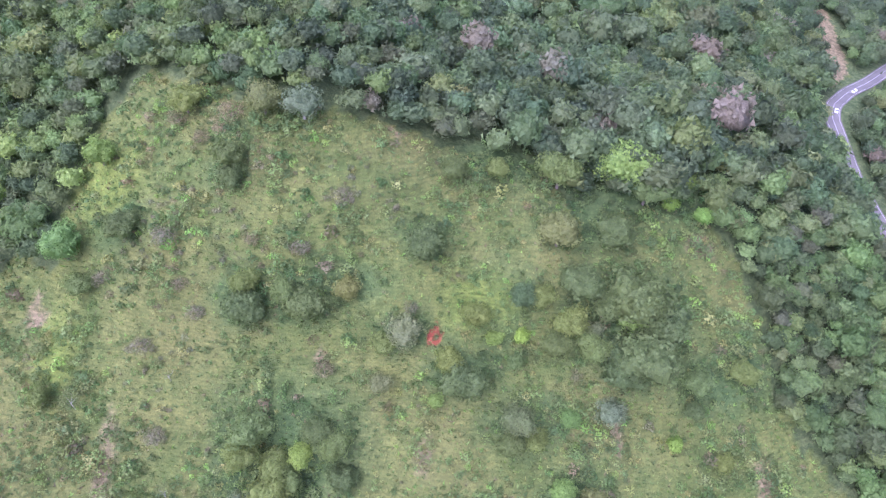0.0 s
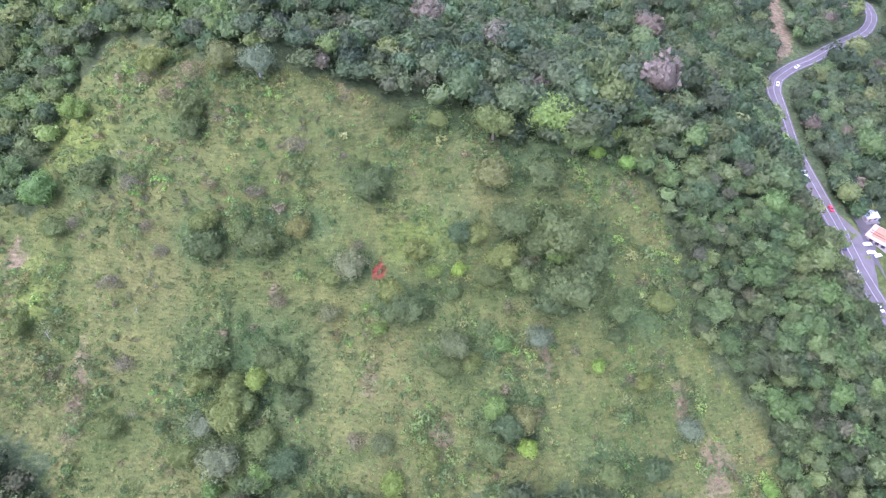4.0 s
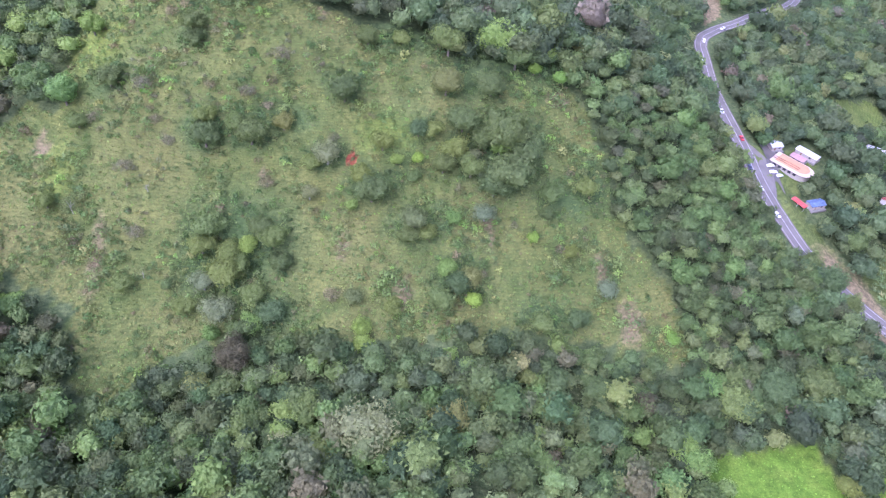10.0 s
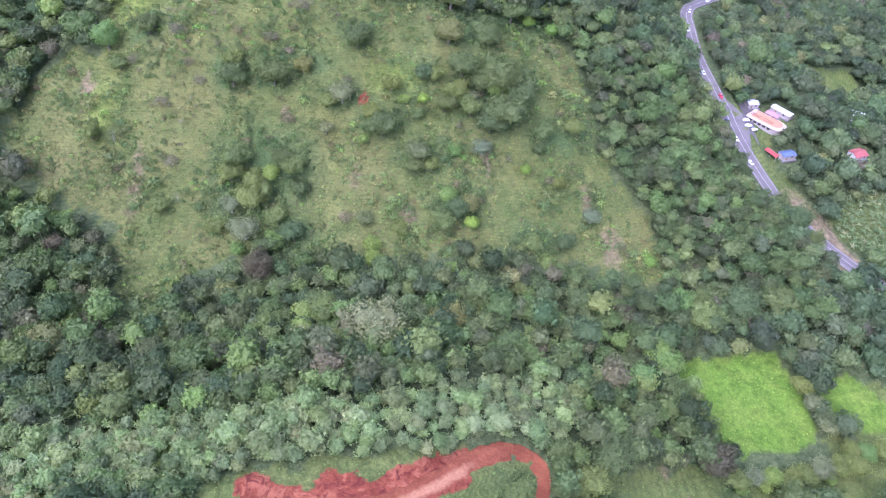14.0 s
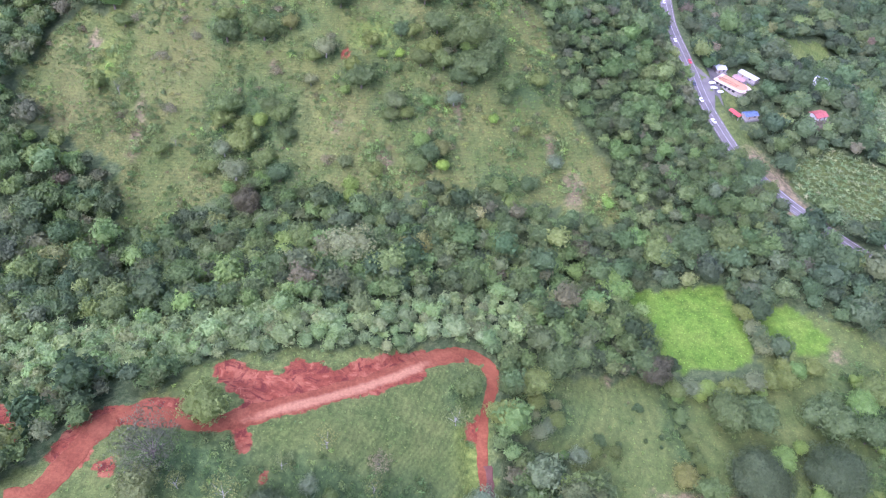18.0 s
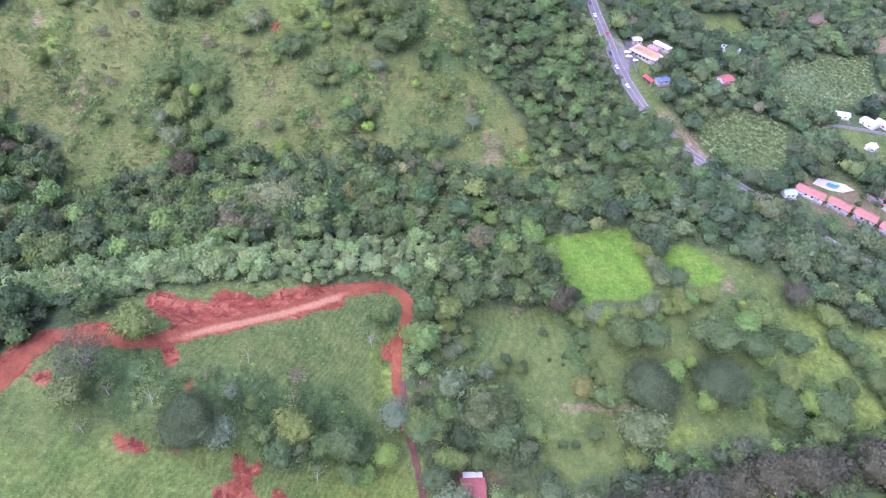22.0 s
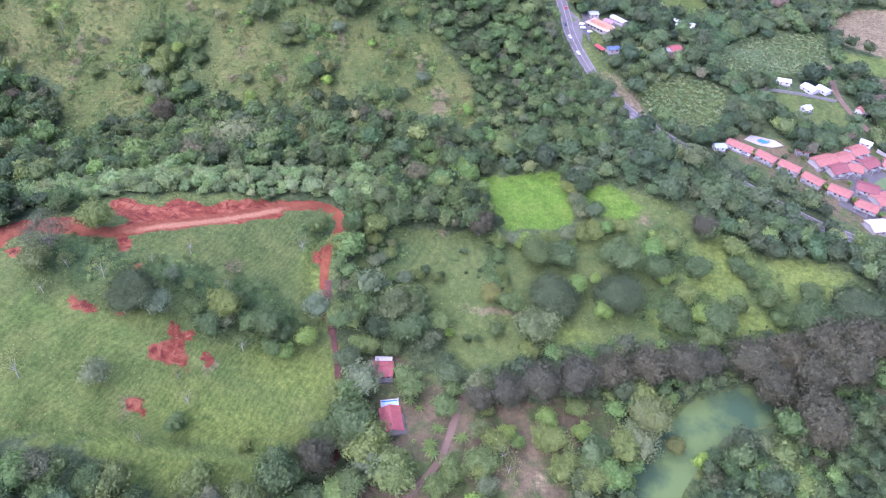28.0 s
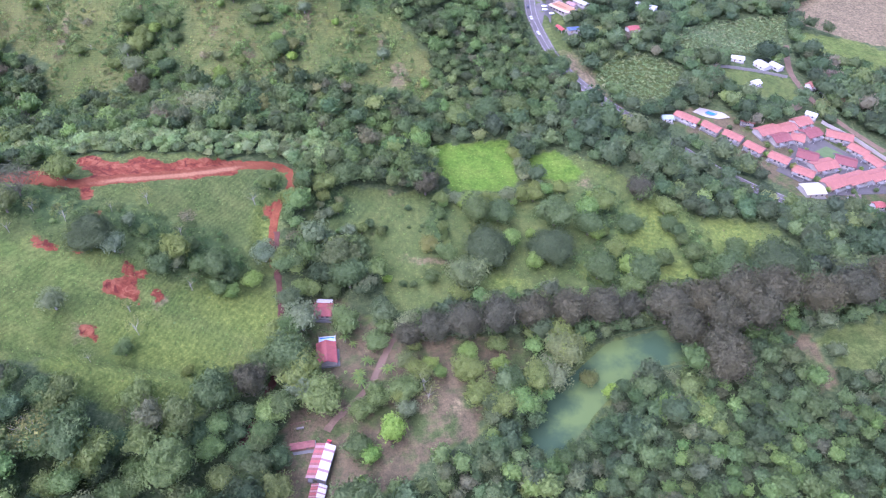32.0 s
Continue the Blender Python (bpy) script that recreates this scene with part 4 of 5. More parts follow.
# lumps, leaf sprays, their size, flatness, spread, stem, inner fill, limbs
STYLES = {
    "mid": (9, 1500, 0.082, 0.90, 0.56, 0.42, 0.80, 3),
    "dark": (9, 1500, 0.080, 0.90, 0.56, 0.40, 0.80, 3),
    "bright": (7, 1300, 0.085, 0.95, 0.52, 0.40, 0.80, 3),
    "lime": (5, 800, 0.105, 0.90, 0.46, 0.40, 0.78, 2),
    "silver": (10, 1300, 0.078, 0.85, 0.60, 0.48, 0.70, 4),
    "olive": (9, 1500, 0.080, 0.90, 0.54, 0.40, 0.80, 3),
    "brown": (8, 2000, 0.068, 1.15, 0.44, 0.50, 0.80, 3),
    "cream": (6, 1000, 0.085, 1.25, 0.40, 0.48, 0.78, 2),
    "broad": (14, 4200, 0.050, 0.50, 0.66, 0.20, 0.86, 4),
    "sparse": (7, 420, 0.066, 0.85, 0.60, 0.72, 0.0, 5),
    "bare": (10, 2300, 0.042, 0.75, 0.62, 0.30, 0.0, 12),
    "dry": (5, 600, 0.076, 0.75, 0.48, 0.10, 0.0, 4),
    "leafless": (9, 320, 0.040, 0.90, 0.58, 0.45, 0.0, 14),
}
WORDS = {
    "mid": "leafy green broadleaf tree with an uneven crown", "dark": "dense dark green broadleaf tree with a rounded crown", "bright": "fresh bright green leafy tree",
    "lime": "small lime-green tree that stands out", "silver": "grey-green tree with a pale open crown", "olive": "olive-green tree with a full round crown",
    "brown": "dark bronze-leaved tree of a long row", "cream": "tall tree covered in cream blossom", "broad": "wide dark umbrella-shaped shade tree",
    "sparse": "thin pale-trunked tree with sparse foliage", "bare": "half-bare grey tree with thin twigs over rough grass", "dry": "dry pinkish-brown bush on the hillside", "leafless": "pale leafless tree with bare branches above the wood",
}
PROTO = {}


def tree_proto(style, variant):
    lumps_n, leaves, size, squash, spread, stem, core, limbs = STYLES[style]
    seed = 1000 + 31 * list(STYLES).index(style) + variant
    r = random.Random(seed)
    root = new("bush" if style == "dry" else "tree")
    bark = PALE_BARK if style in ("sparse", "silver", "leafless") else BARK
    thick = {"sparse": 0.026, "bare": 0.03, "dry": 0.025, "leafless": 0.04}.get(style, 0.075)
    lean = Vector((r.uniform(-0.08, 0.08), r.uniform(-0.08, 0.08), 0))
    bm = bmesh.new()
    top = Vector((0, 0, stem + 0.45 * squash)) + lean
    tube(bm, [(0, 0, -0.15), lean * 0.4 + Vector((0, 0, stem * 0.6)), top], thick, thick * 0.5, 7)
    part("trunk", bm, bark, root)
    for k in range(limbs):
        a, bm = 2 * math.pi * (k + r.uniform(-0.3, 0.3)) / limbs, bmesh.new()
        out = r.uniform(0.35, 0.62) * spread / 0.62
        z0 = stem * r.uniform(0.55, 1.0)
        end = Vector((math.cos(a) * out, math.sin(a) * out, stem + squash * r.uniform(0.35, 0.85)))
        tube(bm, [(lean.x, lean.y, z0), end * 0.5 + Vector((0, 0, z0 * 0.55)), end], thick * 0.55, thick * 0.18, 5)
        part("limb", bm, bark, root)
    v, t = crown_arrays(seed, lumps_n, leaves, size, squash, spread, stem, core, (0.32, 0.44) if style == "broad" else (0.30, 0.48), 3, {"broad": 0.82, "brown": 0.70}.get(style, 0.0), True)
    crown = quick_mesh("crown", v, t, LEAF[{"broad": "shade", "sparse": "olive", "bare": "twig", "leafless": "dry"}.get(style, style)])
    crown.parent = root
    tagged(root, WORDS[style], "bush" if style == "dry" else "tree", kind="")
    return root


def plant(style, rows, group=""):
    for k, (x, y, r) in enumerate(rows):
        key = (style, (k * 7 + int(abs(x) * 3)) % 3)
        m = Matrix.Translation((x, y, ground_z(x, y) - 0.05)) @ pose(0, 0, 0, 0, 0, (x * 37 + y * 91) % 360)
        grown = 0.9 + 0.25 * (((x * 13 + y * 7) % 10) / 10)
        if key not in PROTO:
            ob = PROTO[key] = tree_proto(*key)
            ob["unit"] = r
            ob.matrix_basis = m @ Matrix.Diagonal((r, r, r, 1))
        else:
            ob = PROTO[key]
            s = r / ob["unit"]
            ob = copy_thing(ob, m @ Matrix.Diagonal((s, s, s * grown, 1)))
        if group:
            tagged(ob, group=group)


plant('bare', [(-130, 13, 12.0)])
plant('bright', [(-133, 207, 5.2), (-29, 290, 11.9), (-4, 294, 5.9), (-28, 244, 6.8), (-73, 237, 3.6), (-48, 216, 4.1), (-51, 197, 5.3), (-91, 221, 3.3), (-85, 175, 5.0), (-84, 168, 5.4), (-129, 178, 5.4), (-145, 176, 4.2), (-215, 262, 8.1), (-207, 290, 6.2), (57, 159, 7.2), (40, 132, 7.7), (-38, -9, 4.8), (-30, -0, 5.7), (95, 43, 6.5), (106, 28, 5.5), (139, 70, 7.7), (142, 53, 5.9), (156, 29, 7.7), (109, -13, 4.8), (73, 75, 5.3), (118, 87, 5.1), (45, 127, 7.8), (71, -34, 5.8), (85, -39, 5.0), (57, -41, 2.9)])
plant('bright', [(92, -58, 8.9), (54, -40, 4.7), (59, -44, 3.3)])
plant('broad', [(-95, -3, 10.0), (83, 33, 13.0), (115, 39, 12.6), (233, 31, 15.9)])
plant('brown', [(-134, 165, 8.4), (-134, 163, 7.3), (29, 149, 6.3), (49, 79, 9.5), (172, 88, 9.0), (44, -26, 8.1), (56, -24, 9.7), (70, -21, 10.6), (85, -18, 10.8), (101, -14, 11.3), (118, -10, 11.6), (135, -6, 11.7), (150, -2, 8.4), (167, -5, 13.0), (184, -1, 13.4), (202, 3, 13.8), (221, 7, 14.2), (172, -16, 12.0), (191, -12, 12.4), (210, -6, 12.5), (186, -30, 12.6), (-20, -56, 8.9), (186, -37, 12.6), (177, -20, 7.7), (241, 2, 12.9), (259, 7, 13.6), (278, 12, 14.0), (297, 18, 14.5)])
plant('cream', [(-23, 161, 5.6), (-112, 127, 4.7)])
plant('dark', [(-119, 201, 5.4), (-128, 212, 5.7), (-161, 282, 6.4), (-160, 276, 5.6), (-96, 259, 7.3), (-32, 268, 8.1), (-87, 284, 5.8), (-45, 251, 8.1), (-25, 231, 11.8), (-26, 246, 12.0), (-35, 246, 6.8), (-18, 241, 9.2), (-31, 228, 9.0), (-53, 235, 5.7), (-64, 248, 5.2), (-153, 242, 8.0), (-134, 242, 7.9), (-46, 191, 6.3), (-83, 224, 7.8), (-67, 209, 5.1), (-8, 220, 4.0), (4, 181, 5.3), (-121, 182, 6.4), (-196, 266, 6.4), (-39, 147, 7.2), (-11, 141, 7.9), (9, 153, 7.6), (-68, 113, 5.7), (87, 157, 10.1), (105, 157, 10.4)])
plant('dark', [(-67, -7, 6.9), (-46, 0, 8.3), (-40, -1, 5.7), (-58, 6, 5.4), (76, 61, 9.7), (89, 62, 9.8), (16, 25, 8.9), (14, 8, 10.0), (27, 42, 3.0), (54, 13, 4.6), (40, 9, 2.3), (45, 9, 2.3), (-13, 48, 6.8), (-15, 59, 5.4), (5, 74, 9.3), (120, 62, 11.7), (138, 56, 8.5), (161, 61, 7.8), (139, 24, 9.6), (162, 24, 9.9), (185, 65, 6.3), (188, 60, 5.3), (192, 41, 6.8), (176, 37, 6.0), (216, 46, 7.4), (205, 24, 11.7), (189, 53, 4.5), (103, 132, 5.5), (-8, -39, 11.7), (6, 2, 5.5)])
plant('dark', [(-17, -42, 7.7), (90, -47, 6.5), (27, -80, 6.7), (-85, -79, 9.3), (-56, -79, 6.6)])
plant('dark', [(133, 232, 8.0), (141, 222, 8.5), (146, 210, 6.5)])
plant('dry', [(-162, 296, 5.8), (-98, 189, 5.0), (-181, 262, 5.7), (-123, 272, 4.9), (-152, 260, 3.9), (-136, 258, 4.3), (-181, 298, 4.6), (-169, 243, 4.5), (-175, 251, 4.0), (-127, 229, 4.0), (-179, 212, 5.2), (-186, 235, 4.6), (-100, 245, 3.1), (-172, 290, 4.0), (-202, 254, 4.0), (-63, 23, 5.0)])
plant('mid', [(56, 67, 2.2), (57, 61, 1.9), (58, 54, 2.3), (60, 47, 2.1), (61, 38, 2.6), (62, 33, 2.4), (142, 71, 3.6), (144, 63, 3.4), (147, 56, 3.8)], 'hedge bushes of the pasture')
plant('silver', [(-5, 52, 2.6), (1, 51, 2.4), (4, 58, 2.6), (109, 34, 3.4), (106, 119, 3.0), (107, 109, 3.2), (110, 101, 3.0), (114, 94, 3.2)])
plant('bright', [(106, 50, 3.8), (144, 83, 4.2), (164, 33, 4.6), (6, 39, 2.4), (59, 70, 3.4), (69, 72, 3.6), (98, 76, 3.4)])
plant('dark', [(41, 49, 1.1), (48, 51, 1.3), (29, 46, 1.6), (40, 63, 2.4), (21, 46, 3.0), (47, 47, 1.0)])
plant('leafless', [(-88, -94, 9.0), (67, 369, 7.0), (-4, 343, 5.0), (-24, 433, 7.5), (-3, 448, 7.0), (42, 322, 5.0)])
plant('bare', [(-59, -76, 7.0)])
plant('lime', [(-11, 283, 4.3), (1, 280, 4.9), (-64, 238, 3.4), (-14, 211, 3.5), (-40, 186, 5.0), (46, 178, 3.7), (32, 12, 3.1), (40, -74, 7.7), (32, -84, 5.1), (29, -95, 3.5), (133, -49, 4.5)])
plant('mid', [(-149, 213, 7.9), (-152, 207, 6.7), (-141, 205, 6.6), (-123, 208, 6.2), (-141, 196, 7.8), (-130, 190, 6.2), (-137, 201, 5.8), (-178, 301, 6.6), (-51, 286, 8.6), (-20, 284, 8.8), (-72, 287, 4.5), (-41, 234, 6.7), (-48, 241, 6.7), (-58, 248, 5.2), (-153, 249, 5.7), (-141, 246, 5.3), (-108, 235, 4.7), (-79, 242, 5.7), (-53, 185, 6.2), (-87, 230, 5.1), (-59, 211, 5.1), (-135, 177, 4.7), (-6, 227, 5.6), (10, 231, 5.7), (2, 207, 4.0), (-11, 179, 5.2), (-73, 183, 4.5), (-157, 186, 5.4), (-182, 194, 5.0), (-165, 195, 3.3)])
plant('mid', [(-216, 221, 4.4), (-208, 252, 5.3), (-66, 231, 3.5), (-93, 118, 5.8), (-124, 139, 7.2), (-104, 140, 7.1), (-28, 124, 6.9), (68, 151, 9.8), (-118, 30, 8.6), (-63, 1, 8.0), (-53, -1, 5.9), (-19, 13, 7.0), (-31, 56, 5.7), (-77, 8, 3.0), (-73, -2, 4.8), (-43, -9, 4.8), (68, 1, 5.9), (17, 41, 4.2), (58, 60, 3.8), (59, 50, 3.7), (60, 42, 3.0), (61, 28, 6.2), (-4, 57, 4.2), (4, 51, 4.2), (-19, 47, 6.5), (-5, 64, 7.6), (148, 76, 8.9), (174, 88, 8.2), (154, 15, 7.5), (194, 28, 5.4)])
plant('mid', [(185, 78, 7.2), (150, 41, 6.5), (58, 73, 5.2), (81, 74, 5.6), (88, 77, 5.3), (103, 80, 5.1), (110, 81, 5.4), (126, 88, 5.2), (102, 117, 6.1), (111, 88, 4.6), (43, 112, 6.9), (49, 103, 5.8), (15, -17, 8.3), (30, -27, 6.3), (-1, -48, 11.5), (-28, -59, 7.9), (10, -59, 10.3), (50, -44, 6.6), (70, -45, 7.9), (43, -54, 7.7), (32, -57, 6.5), (-4, 1, 5.5), (84, -28, 5.4), (114, -27, 11.0), (75, -56, 7.6), (-14, -24, 7.9), (33, -18, 5.9), (83, -62, 7.5), (26, -63, 6.1), (47, -29, 3.4)])
plant('mid', [(43, -55, 5.9), (-67, -100, 10.2), (-59, -72, 8.0), (100, -46, 8.2), (87, -55, 6.7), (-47, -51, 3.3), (-71, -50, 4.7)])
plant('olive', [(-151, 297, 7.2), (-52, 266, 8.3), (-121, 248, 5.0), (-65, 215, 6.6), (-41, 194, 5.8), (-89, 187, 4.5), (-52, 133, 8.0), (-208, 120, 9.0), (-130, 1, 6.9), (71, 10, 11.5), (52, 33, 5.9), (44, -39, 5.4), (114, -32, 10.5), (125, -41, 4.6)])
plant('silver', [(-150, 194, 5.6), (-143, 183, 7.8), (-138, 297, 7.4), (-40, 241, 3.4), (-37, 234, 3.4), (-102, 237, 6.7), (-35, 218, 5.4), (18, 194, 5.4), (-109, 225, 4.1), (-81, 125, 12.1), (-86, -6, 6.9), (-62, -3, 5.6), (-27, 15, 7.2), (-98, -40, 6.3), (-84, 10, 3.6), (11, 38, 4.4), (-4, 45, 3.9), (-0, 48, 3.3), (66, 75, 4.9), (95, 79, 5.7), (104, 109, 4.9), (106, 99, 5.2), (-5, -18, 9.5), (1, -55, 7.8), (107, -43, 9.3), (44, -19, 6.7), (180, -35, 6.3), (153, -39, 5.0), (163, -41, 5.0), (45, -63, 5.0)])
plant('sparse', [(-206, 220, 5.4), (-175, 198, 3.7), (-176, 227, 3.7), (-80, 24, 5.6), (-93, 15, 3.6), (-108, 3, 5.7), (-121, 4, 4.4), (-64, 14, 4.1), (-54, -12, 5.5), (-74, -31, 4.1), (-122, -45, 7.0), (-36, 43, 6.1), (-125, -10, 4.6), (52, -51, 6.5), (54, -56, 5.8), (-82, -97, 11.5), (-68, -41, 5.6), (-81, -58, 4.1)])


# ---------------------------------------------------------------- palms and bananas
def frond(bm, a, length, width, rise, drop, segs=5):
    """One bent leaf blade with a fold along its rib."""
    c, s = math.cos(a), math.sin(a)
    rows = []
    for k in range(segs + 1):
        f = k / segs
        d, z = length * f, rise * f - drop * f * f
        w = width * math.sin(math.pi * min(0.97, 0.12 + 0.85 * f))
        rows.append([bm.verts.new((c * d - s * e * w, s * d + c * e * w, z - abs(e) * w * 0.45)) for e in (-1, 0, 1)])
    for p, q in zip(rows, rows[1:]):
        for e in range(2):
            bm.faces.new((p[e], p[e + 1], q[e + 1], q[e]))


def palm_proto():
    root = new("palm")
    bm = bmesh.new()
    tube(bm, [(0, 0, -0.3), (0.15, 0.05, 2.2), (0.1, 0.1, 4.6)], 0.24, 0.16, 7)
    part("trunk", bm, BARK, root)
    for k in range(11):
        bm = bmesh.new()
        frond(bm, k * 2 * math.pi / 11 + 0.2 * (k % 3), 2.7 + 0.3 * (k % 3), 0.32, 1.6 - 0.3 * (k % 4), 2.0)
        ob = part("frond", bm, LEAF["bright"], root)
        ob.location = (0.1, 0.1, 4.6)
    return tagged(root, "small palm with arching fronds in the farm yard", "palm", group="palms round the farmhouse")


palm = None
for k, (x, y, s) in enumerate(PALMS):
    m = Matrix.Translation((x, y, ground_z(x, y))) @ pose(0, 0, 0, 0, 0, k * 71)
    if palm is None:
        palm = palm_proto()
        palm.matrix_basis = m
    else:
        copy_thing(palm, m @ Matrix.Diagonal((s, s, s, 1)))


def banana_shape(seed):
    r = random.Random(seed)
    bm = bmesh.new()
    for k in range(6):
        n = len(bm.verts)
        frond(bm, k * 1.05 + r.uniform(-0.2, 0.2), r.uniform(0.8, 1.1), 0.17, r.uniform(0.5, 1.3), r.uniform(0.5, 1.1), 2)
    for v in bm.verts:
        v.co.z += 0.7
    bmesh.ops.triangulate(bm, faces=bm.faces[:])
    v, t = np.array([q.co[:] for q in bm.verts]), np.array([[q.index for q in f.verts] for f in bm.faces])
    bm.free()
    return v, t


BANANA = [banana_shape(k) for k in range(4)]
for poly, words in ((BANANAS_A, "pale green banana plantation in rows"), (BANANAS_B, "green banana plants beside the road")):
    px_, py_ = scatter(3.0, (150, 380, 170, 380), rng)
    ok = covered([poly], px_, py_, 1.0)
    px_, py_ = px_[ok], py_[ok]
    rad = rng.uniform(1.4, 2.3, len(px_))
    tagged(plant_mass("banana_plants", px_, py_, rad, rad * 0.3, wood_tints(len(px_), rng, ((0.130, 0.165, 0.078, 3), (0.105, 0.140, 0.062, 3), (0.190, 0.210, 0.110, 1))), BANANA, rng), words, "plantation", kind="stuff")


# ---------------------------------------------------------------- pond
def pond_sheet():
    p = smooth_line(POND_LINE, 3.0)
    d = np.gradient(p, axis=0)
    d /= np.hypot(d[:, 0], d[:, 1])[:, None]
    n = np.stack([-d[:, 1], d[:, 0]], -1)
    ends = [p[0] - d[0] * 14, p[-1] + d[-1] * 14]
    left, right = p + n * 12.5, p - n * 12.5
    verts = [(*ends[0], POND_Z)] + [(*q, POND_Z) for q in left] + [(*ends[1], POND_Z)] + [(*q, POND_Z) for q in right[::-1]]
    m, nt, b = nodes_of("pond_water")
    co = coords(nt)
    n1 = noise_node(nt, 0.03, 5, 0.6, co)
    nt.links.new(mix(nt, ramp(nt, n1.outputs[0], 0.44, 0.58), (0.046, 0.078, 0.036), (0.104, 0.146, 0.042)), b.inputs["Base Color"])
    b.inputs["Roughness"].default_value = 0.55
    b.inputs["Specular IOR Level"].default_value = 0.08
    bump(nt, b, noise_node(nt, 1.5, 3, 0.5, co).outputs[0], 0.05, 0.05)
    return mesh_object("water", verts, [tuple(range(len(verts)))], m)


tagged(pond_sheet(), "murky green still pond between the trees", "pond", kind="structure")


# ---------------------------------------------------------------- buildings
def box_bm(bm, x0, x1, y0, y1, z0, z1):
    vs = [bm.verts.new(p) for p in ((x0, y0, z0), (x1, y0, z0), (x1, y1, z0), (x0, y1, z0), (x0, y0, z1), (x1, y0, z1), (x1, y1, z1), (x0, y1, z1))]
    for f in ((0, 3, 2, 1), (4, 5, 6, 7), (0, 1, 5, 4), (1, 2, 6, 5), (2, 3, 7, 6), (3, 0, 4, 7)):
        bm.faces.new([vs[k] for k in f])


def boxed(name, parent, mat, *b, label=""):
    bm = bmesh.new()
    box_bm(bm, *b)
    return part(name, bm, mat, parent, label)


def roof_slope(name, parent, mat, length, y0, z0, y1, z1, pitch=0.55, label=""):
    """One roof slope of ribbed sheet or tile rows, with its thickness."""
    bm = bmesh.new()
    n = max(4, int(length / pitch))
    rows = []
    for k in range(2 * n + 1):
        x = -length / 2 + length * k / (2 * n)
        up = 0.09 if k % 2 else 0.0
        rows.append([bm.verts.new((x, y0, z0 + up)), bm.verts.new((x, y1, z1 + up)), bm.verts.new((x, y1, z1 - 0.14)), bm.verts.new((x, y0, z0 - 0.14))])
    for a, b in zip(rows, rows[1:]):
        for e in range(4):
            bm.faces.new((a[e], b[e], b[(e + 1) % 4], a[(e + 1) % 4]))
    bm.faces.new(rows[0])
    bm.faces.new(rows[-1][::-1])
    bmesh.ops.recalc_face_normals(bm, faces=bm.faces[:])
    return part(name, bm, mat, parent, label)


def gable(name, parent, mat, x, half, z0, z1):
    bm = bmesh.new()
    a = [bm.verts.new((x + e, y, z)) for e in (-0.1, 0.1) for y, z in ((-half, z0), (half, z0), (0, z1))]
    bm.faces.new(a[:3])
    bm.faces.new(a[3:][::-1])
    for i, j in ((0, 1), (1, 2), (2, 0)):
        bm.faces.new((a[i], a[j], a[j + 3], a[i + 3]))
    return part(name, bm, mat, parent)


def house_proto(name, length, width, wall_mat, roof_mat, h=2.7, rise=1.5, over=0.6, windows=3, second=None, chimney=False):
    """A one-storey house with a ridge along its length."""
    root = new(name)
    hl, hw = length / 2, width / 2
    for y in (-hw, hw):
        boxed("wall", root, wall_mat, -hl, hl, y - 0.1, y + 0.1, -0.8, h)
    for x in (-hl, hl):
        boxed("wall", root, wall_mat, x - 0.1, x + 0.1, -hw + 0.1, hw - 0.1, -0.8, h)
        gable("gable", root, wall_mat, x, hw, h, h + rise * 0.96)
    drop = over * rise / hw
    roof_slope("roof_slope", root, roof_mat, length + 2 * over, -hw - over, h - drop, 0, h + rise)
    roof_slope("roof_slope", root, second or roof_mat, length + 2 * over, hw + over, h - drop, 0, h + rise)
    boxed("ridge_cap", root, second or roof_mat, -hl - over, hl + over, -0.22, 0.22, h + rise - 0.02, h + rise + 0.16)
    for y, s in ((-hw - 0.1, -1), (hw + 0.1, 1)):
        for k in range(windows):
            x = -hl + length * (k + 0.7) / (windows + 0.4)
            if k == 0:
                d = boxed("door", root, WOODWORK, x - 0.45, x + 0.45, y - 0.05, y + 0.05, 0, 2.05)
            else:
                w = boxed("window", root, DARK, x - 0.6, x + 0.6, y - 0.03, y + 0.03, 0.95, 2.05)
                boxed("sill", w, wall_mat, x - 0.7, x + 0.7, y - 0.09, y + 0.09, 0.85, 0.95)
    boxed("porch_slab", root, CONCRETE, -hl - 0.5, hl + 0.5, -hw - 1.6, hw + 1.2, -1.0, 0.02)
    return root


def set_down(ob, x, y, turn, lift=0.0):
    ob.matrix_basis = Matrix.Translation((x, y, ground_z(x, y) + lift)) @ pose(0, 0, 0, 0, 0, turn)
    return ob


# farm
h1 = set_down(house_proto("farmhouse", 8.0, 7.4, CREAM, ROOF_RED, 2.7, 1.5, windows=3, second=None), 3, -8, 0, 0.3)
tagged(h1, "small farmhouse with a red sheet roof and white lean-to", "house")
roof_slope("lean_to_roof", h1, ROOF_WHITE, 7.6, 6.6, 2.35, 4.15, 2.75)
boxed("lean_to_wall", h1, CREAM, -3.6, 3.6, 6.2, 6.35, -0.6, 2.3)
boxed("ridge_strip", h1, ROOF_WHITE, -2.6, -2.2, -4.2, 0, 2.62, 2.75)
h2 = set_down(house_proto("farmhouse", 11.0, 8.0, CREAM, ROOF_RED, 2.8, 1.7, windows=4), 7.5, -32, 100, 0.3)
tagged(h2, "long farmhouse with a faded red metal roof", "house")


